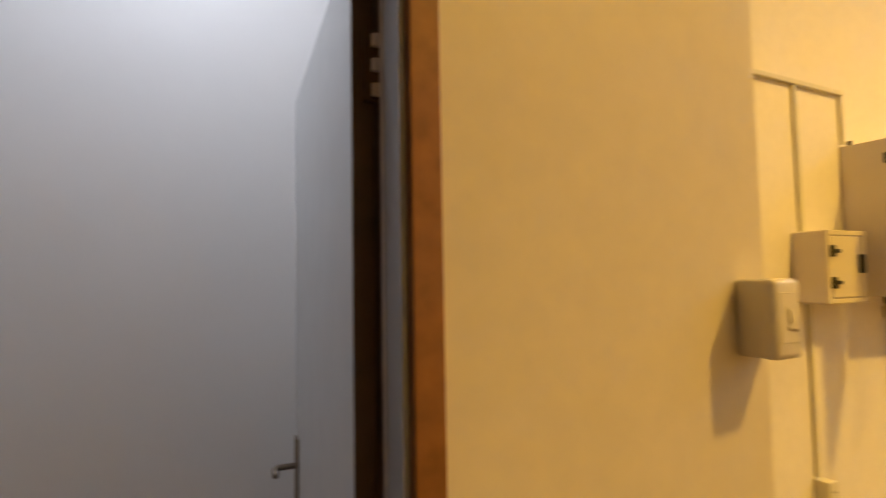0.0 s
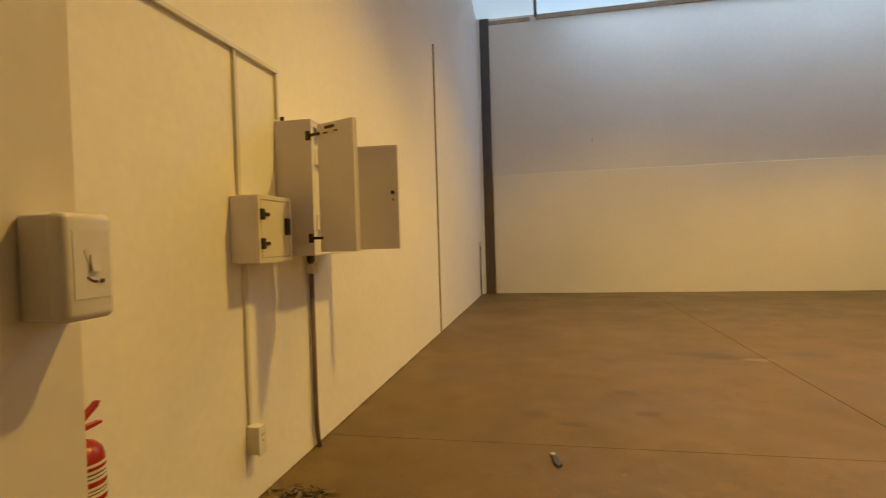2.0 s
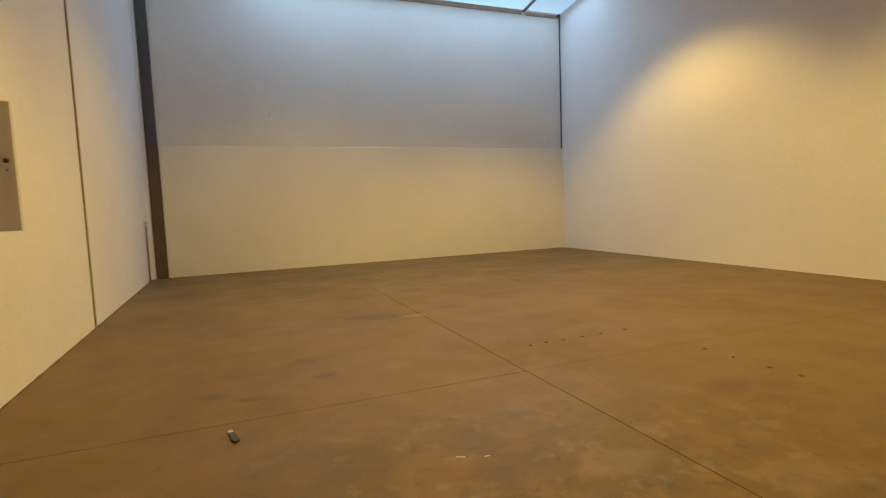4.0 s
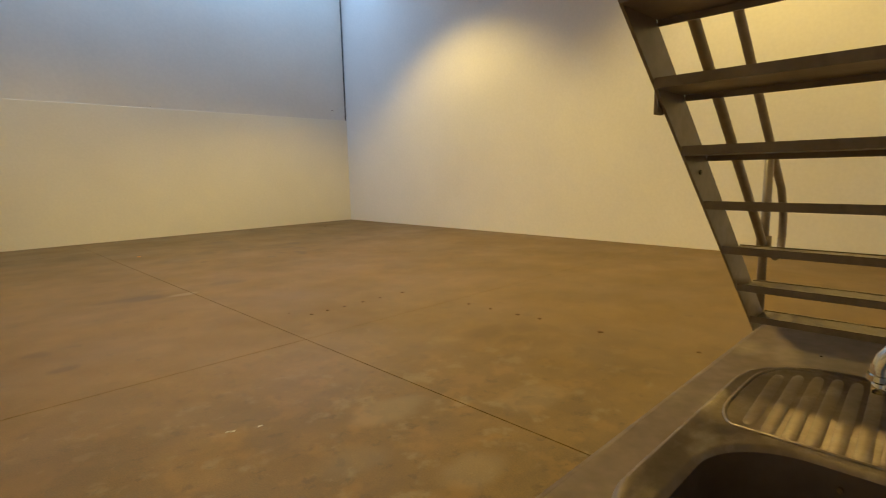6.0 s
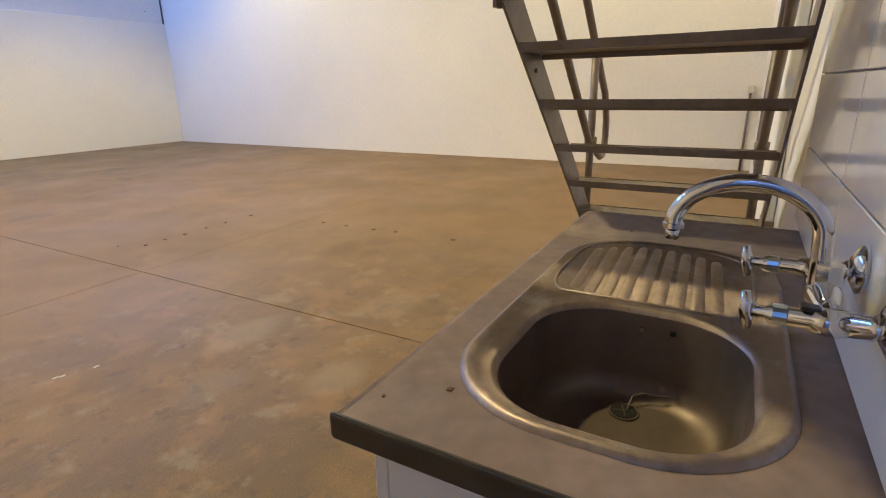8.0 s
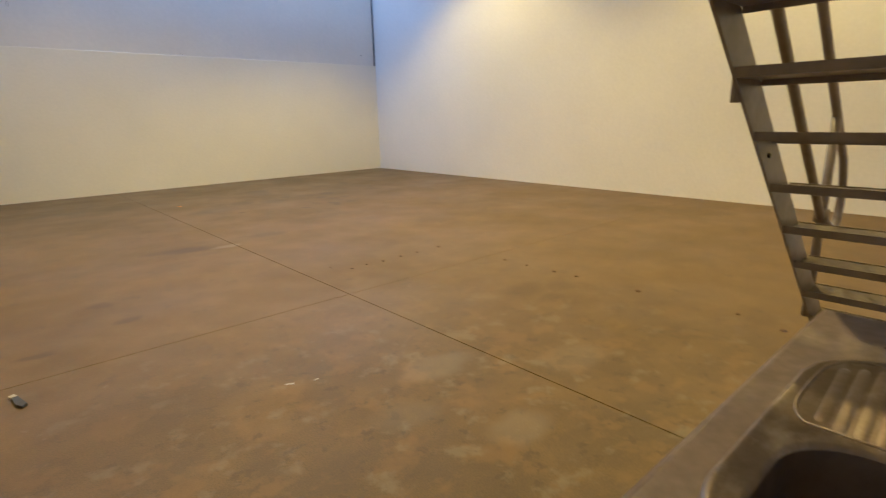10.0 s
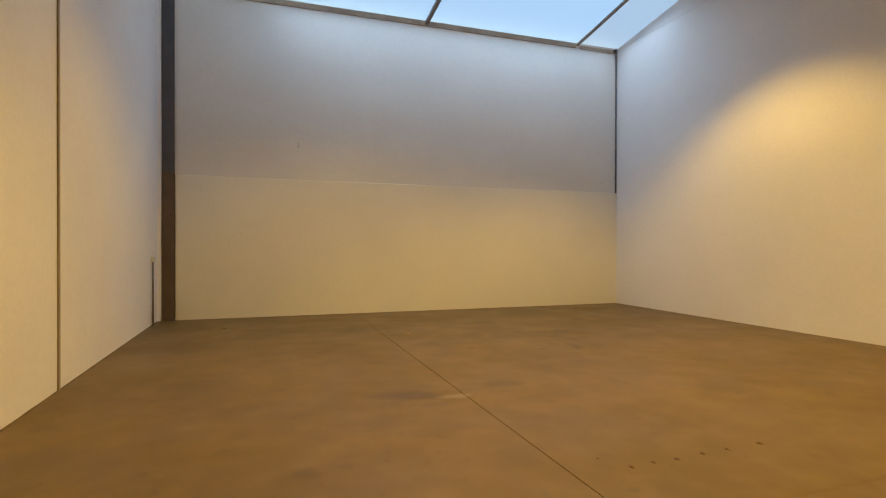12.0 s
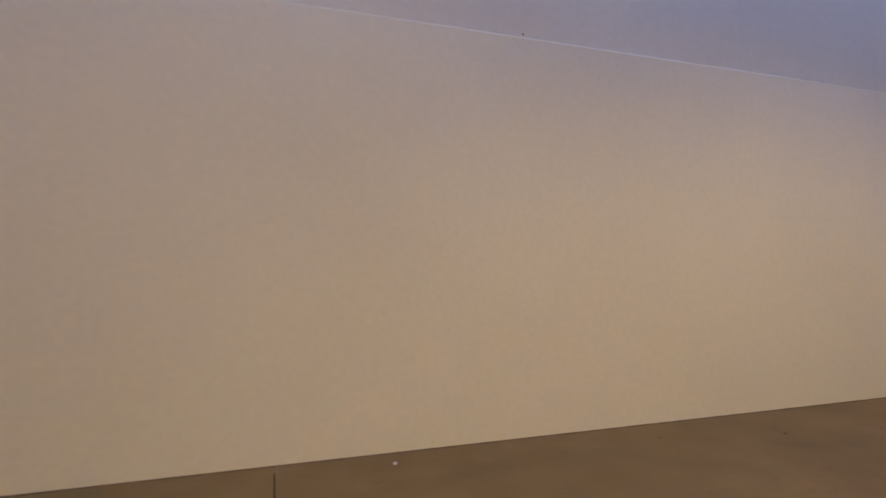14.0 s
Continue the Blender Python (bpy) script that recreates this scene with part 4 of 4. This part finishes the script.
for k in range(-9, 11):
    at = Vector((X6 - (6 - k) * DXS, 0, Z6 + (6 - k) * DZS)) * UNIT
    if tread_mesh is None:
        ob = part("tread", boxes(((0.003, SIN + 0.006, -0.019), (0.147, SOUT - 0.006, -0.016)), ((0, SIN + 0.006, -0.019), (0.003, SOUT - 0.006, 0.0)), ((0.147, SIN + 0.006, -0.031), (0.150, SOUT - 0.006, -0.012))), STEEL, stairs)
        fill = part("dust", tread_dust(), SCREED, ob, "pale dust lying on the tread")
        tread_mesh, fill_mesh = ob.data, fill.data
    else:
        ob, fill = new("tread", tread_mesh), new("dust", fill_mesh)
        ob.parent, fill.parent = stairs, ob
    ob.location = at
slope = DZS / DXS
line = lambda x: Z6 + (X6 - x) * slope
for y, lip in ((SOUT, 1), (SIN, -1)):
    LOW, HIGH = -0.008, 0.100
    xf = lambda d: X6 + (Z6 + d) / slope
    out = [(xf(LOW), 0.0), (xf(HIGH), 0.0), (0.17, line(0.17) + HIGH), (0.17, line(0.17) + LOW)]
    part("stringer", prism(out, 1, min(y, y - lip * 0.006), max(y, y - lip * 0.006)), STEEL, stairs)


def handrail(y):
    px = 2.672
    hr = lambda x: 1.281 + (2.412 - x) * 0.85
    mr = lambda x: 0.777 + (2.608 - x) * 0.85 + 0.02
    p = part("rail_post", tube([(px, y, 0.42), (px, y, hr(px))], 0.013, 12), STEEL, stairs, smooth=True)
    part("knuckle", tube([(px, y, 0.735), (px, y, 0.775)], 0.021, 12), STEEL, p, smooth=True)
    j = [(0.2, y, hr(0.2)), (2.80, y, hr(2.80))] + [(2.84, y, hr(2.84) + 0.002), (2.875, y, 0.86), (2.892, y, 0.82), (2.897, y, 0.76), (2.890, y, 0.715), (2.865, y, 0.69), (2.825, y, 0.688), (2.76, y, 0.715), (px, y, 0.752)]
    part("handrail", tube(j, 0.0125, 12), STEEL, stairs, smooth=True)
    part("mid_rail", tube([(0.2, y, mr(0.2)), (px, y, mr(px))], 0.0125, 12), STEEL, stairs, smooth=True)
    for x in (1.45, 0.35):
        part("rail_post", tube([(x, y, line(x) + 0.05), (x, y, hr(x))], 0.013, 10), STEEL, stairs, smooth=True)


handrail(SOUT + 0.012)
handrail(SIN + 0.03)
part("fixing_plate", box((1.822, SOUT + 0.001, 1.097), (1.850, SOUT + 0.010, 1.145), 0.001, 1), STEEL, stairs)
for x in (2.035, 1.59):
    part("bolt", tube([(x, SOUT - 0.006, line(x) + 0.034), (x, SOUT - 0.010, line(x) + 0.034)], 0.0055, 6), SCRAP, stairs)

down = thing("downpipe", "white square downpipe fixed on the back wall", "downpipe")
part("pipe", box((2.74, BACK + 0.002, 0.0), (2.82, BACK + 0.034, 4.2), 0.006), WHITE, down)
for z in (0.5, 1.9, 3.3):
    part("clip", box((2.73, BACK + 0.0, z), (2.83, BACK + 0.038, z + 0.02), 0.002), GALV, down)

# ---- on the floor ----
for x, y, r in [(2.68, 4.172, 0.011), (2.82, 4.182, 0.009), (2.966, 4.178, 0.012), (3.147, 4.19, 0.011), (3.32, 4.195, 0.009), (3.564, 4.201, 0.013), (3.641, 3.515, 0.012), (3.639, 3.297, 0.01), (3.646, 3.057, 0.014), (3.658, 2.88, 0.012), (3.662, 2.431, 0.016), (3.68, 1.86, 0.011), (3.60, 1.62, 0.015), (2.578, 4.31, 0.004)]:
    b = thing("bolt_stub", "cut-off rusty floor bolt in the concrete", "bolt", "floor bolts")
    part("stub", tube([(x, y, 0.0), (x, y, 0.003), (x, y, 0.005)], [r * 1.2, r * 1.1, r * 0.6], 9), RUST, b)

scrap = thing("rubber_scrap", "dark wedge-shaped scrap with a pale tip on the floor", "scrap")
part("wedge", absorb(bmesh.new(), prism([(0.66, 3.545), (0.682, 3.55), (0.706, 3.45), (0.69, 3.432), (0.672, 3.46)], 2, 0.0, 0.012)), SCRAP, scrap)
part("tip", absorb(bmesh.new(), prism([(0.652, 3.575), (0.672, 3.583), (0.682, 3.55), (0.66, 3.545)], 2, 0.0, 0.010)), PALE, scrap)

rng = random.Random(4)
bm = bmesh.new()
for k in range(60):
    cx, cy = -0.36 + rng.gauss(0, 0.075), 3.05 + rng.gauss(0, 0.022)
    cx = max(-0.50, cx)
    L, Wd, a, h = rng.uniform(0.012, 0.035), rng.uniform(0.004, 0.010), rng.uniform(0, 6.3), rng.uniform(0.001, 0.012)
    vs = []
    for u, v, z in ((-1, 0, 0), (-0.3, 1, 0.006), (0.4, 0.8, 0.009), (1, 0, 0.003), (0.4, -0.8, 0.004), (-0.3, -1, 0.002)):
        vs.append(bm.verts.new((cx + (u * math.cos(a) * L - v * math.sin(a) * Wd), cy + (u * math.sin(a) * L + v * math.cos(a) * Wd), h + z * rng.uniform(0.4, 1.6))))
    bm.faces.new(vs[:4])
    bm.faces.new([vs[0], vs[3], vs[4], vs[5]])
tagged(part("dry_leaves", bm, LEAF), "small heap of dry grey leaves by the wall", "leaves", kind="stuff")


def chip(name, label, x, y, size, mat, seed):
    r = random.Random(seed)
    t = bmesh.new()
    bmesh.ops.create_icosphere(t, subdivisions=1, radius=size)
    for v in t.verts:
        v.co = Vector((x, y, size * 0.35)) + Vector((v.co.x * r.uniform(0.7, 1.3), v.co.y * r.uniform(0.7, 1.3), v.co.z * 0.4 * r.uniform(0.8, 1.1)))
    return tagged(part(name, t, mat), label, "debris", "floor debris")


chip("stone_chip", "pale stone chip on the floor by the end wall", 2.88, 10.42, 0.016, PALE, 1)
chip("leaf_scrap", "small orange-brown leaf scrap on the concrete", 2.652, 8.319, 0.022, ORANGE, 2)
for x, y, s, seed in ((0.45, 9.49, 0.022, 3), (1.2, 10.1, 0.012, 4), (1.75, 10.25, 0.010, 5), (5.0, 10.2, 0.012, 6), (4.3, 10.35, 0.010, 7), (0.75, 9.6, 0.014, 8), (6.2, 9.6, 0.018, 9)):
    chip("dirt_crumb", "dark crumb of dirt on the concrete", x, y, s, LEAF, seed)
for x, y, n, seed in ((1.555, 2.865, 3, 1), (1.537, 2.876, 2, 2), (1.65, 2.828, 3, 3)):
    r = random.Random(seed)
    size = 0.004 + 0.0025 * n
    pts = [(x + size * r.uniform(0.6, 1.5) * math.cos(2 * math.pi * k / 9), y + size * r.uniform(0.35, 0.7) * math.sin(2 * math.pi * k / 9)) for k in range(9)]
    tagged(part("paint_scuff", prism(pts, 2, 0.0, 0.0012), PALE), "pale paint splash dried on the concrete", "paint splash", "paint splashes")

# marks on the end wall
for name, label, x0, x1, y, z0, z1, mat in (
    ("wall_scratch", "short dark scratch on the upper end wall", 1.463, 1.468, FAR + 0.0075, 2.66, 2.73, RUST),
    ("wall_nail", "rusty nail head above the ledge", 3.610, 3.622, FAR + 0.0075, 2.166, 2.174, RUST),
    ("wall_nail", "rusty nail head on the upper end wall", 7.115, 7.145, FAR + 0.0075, 2.333, 2.343, RUST),
    ("wall_scuff", "faint pale scuff on the cream end wall", 2.72, 2.765, FAR - 0.0006, 0.645, 0.651, WHITE),
):
    tagged(part(name, box((x0, y, z0), (x1, y + 0.003, z1)), mat), label, "wall mark", "wall marks")

# dirt swept into the wall feet
rng = random.Random(11)
for label, along, fixed, a0, a1 in (("brown dirt line along the foot of the wall", 1, LEFT, 1.49, 10.5), ("brown dirt line along the foot of the end wall", 0, FAR, -0.3, 7.47)):
    bm = bmesh.new()
    n = 120
    inner_v, outer_v = [], []
    for k in range(n + 1):
        u = a0 + (a1 - a0) * k / n
        w = rng.uniform(0.004, 0.014)
        for store, d, z in ((inner_v, 0.0, 0.004 + w * 0.3 if along else 0.002), (outer_v, w * 1.4, 0.0008)):
            store.append(bm.verts.new((fixed + d, u, z) if along else (u, fixed - d, z)))
    for k in range(n):
        bm.faces.new([inner_v[k], inner_v[k + 1], outer_v[k + 1], outer_v[k]])
    tagged(part("swept_dirt", bm, DIRT), label, "dirt", kind="stuff")
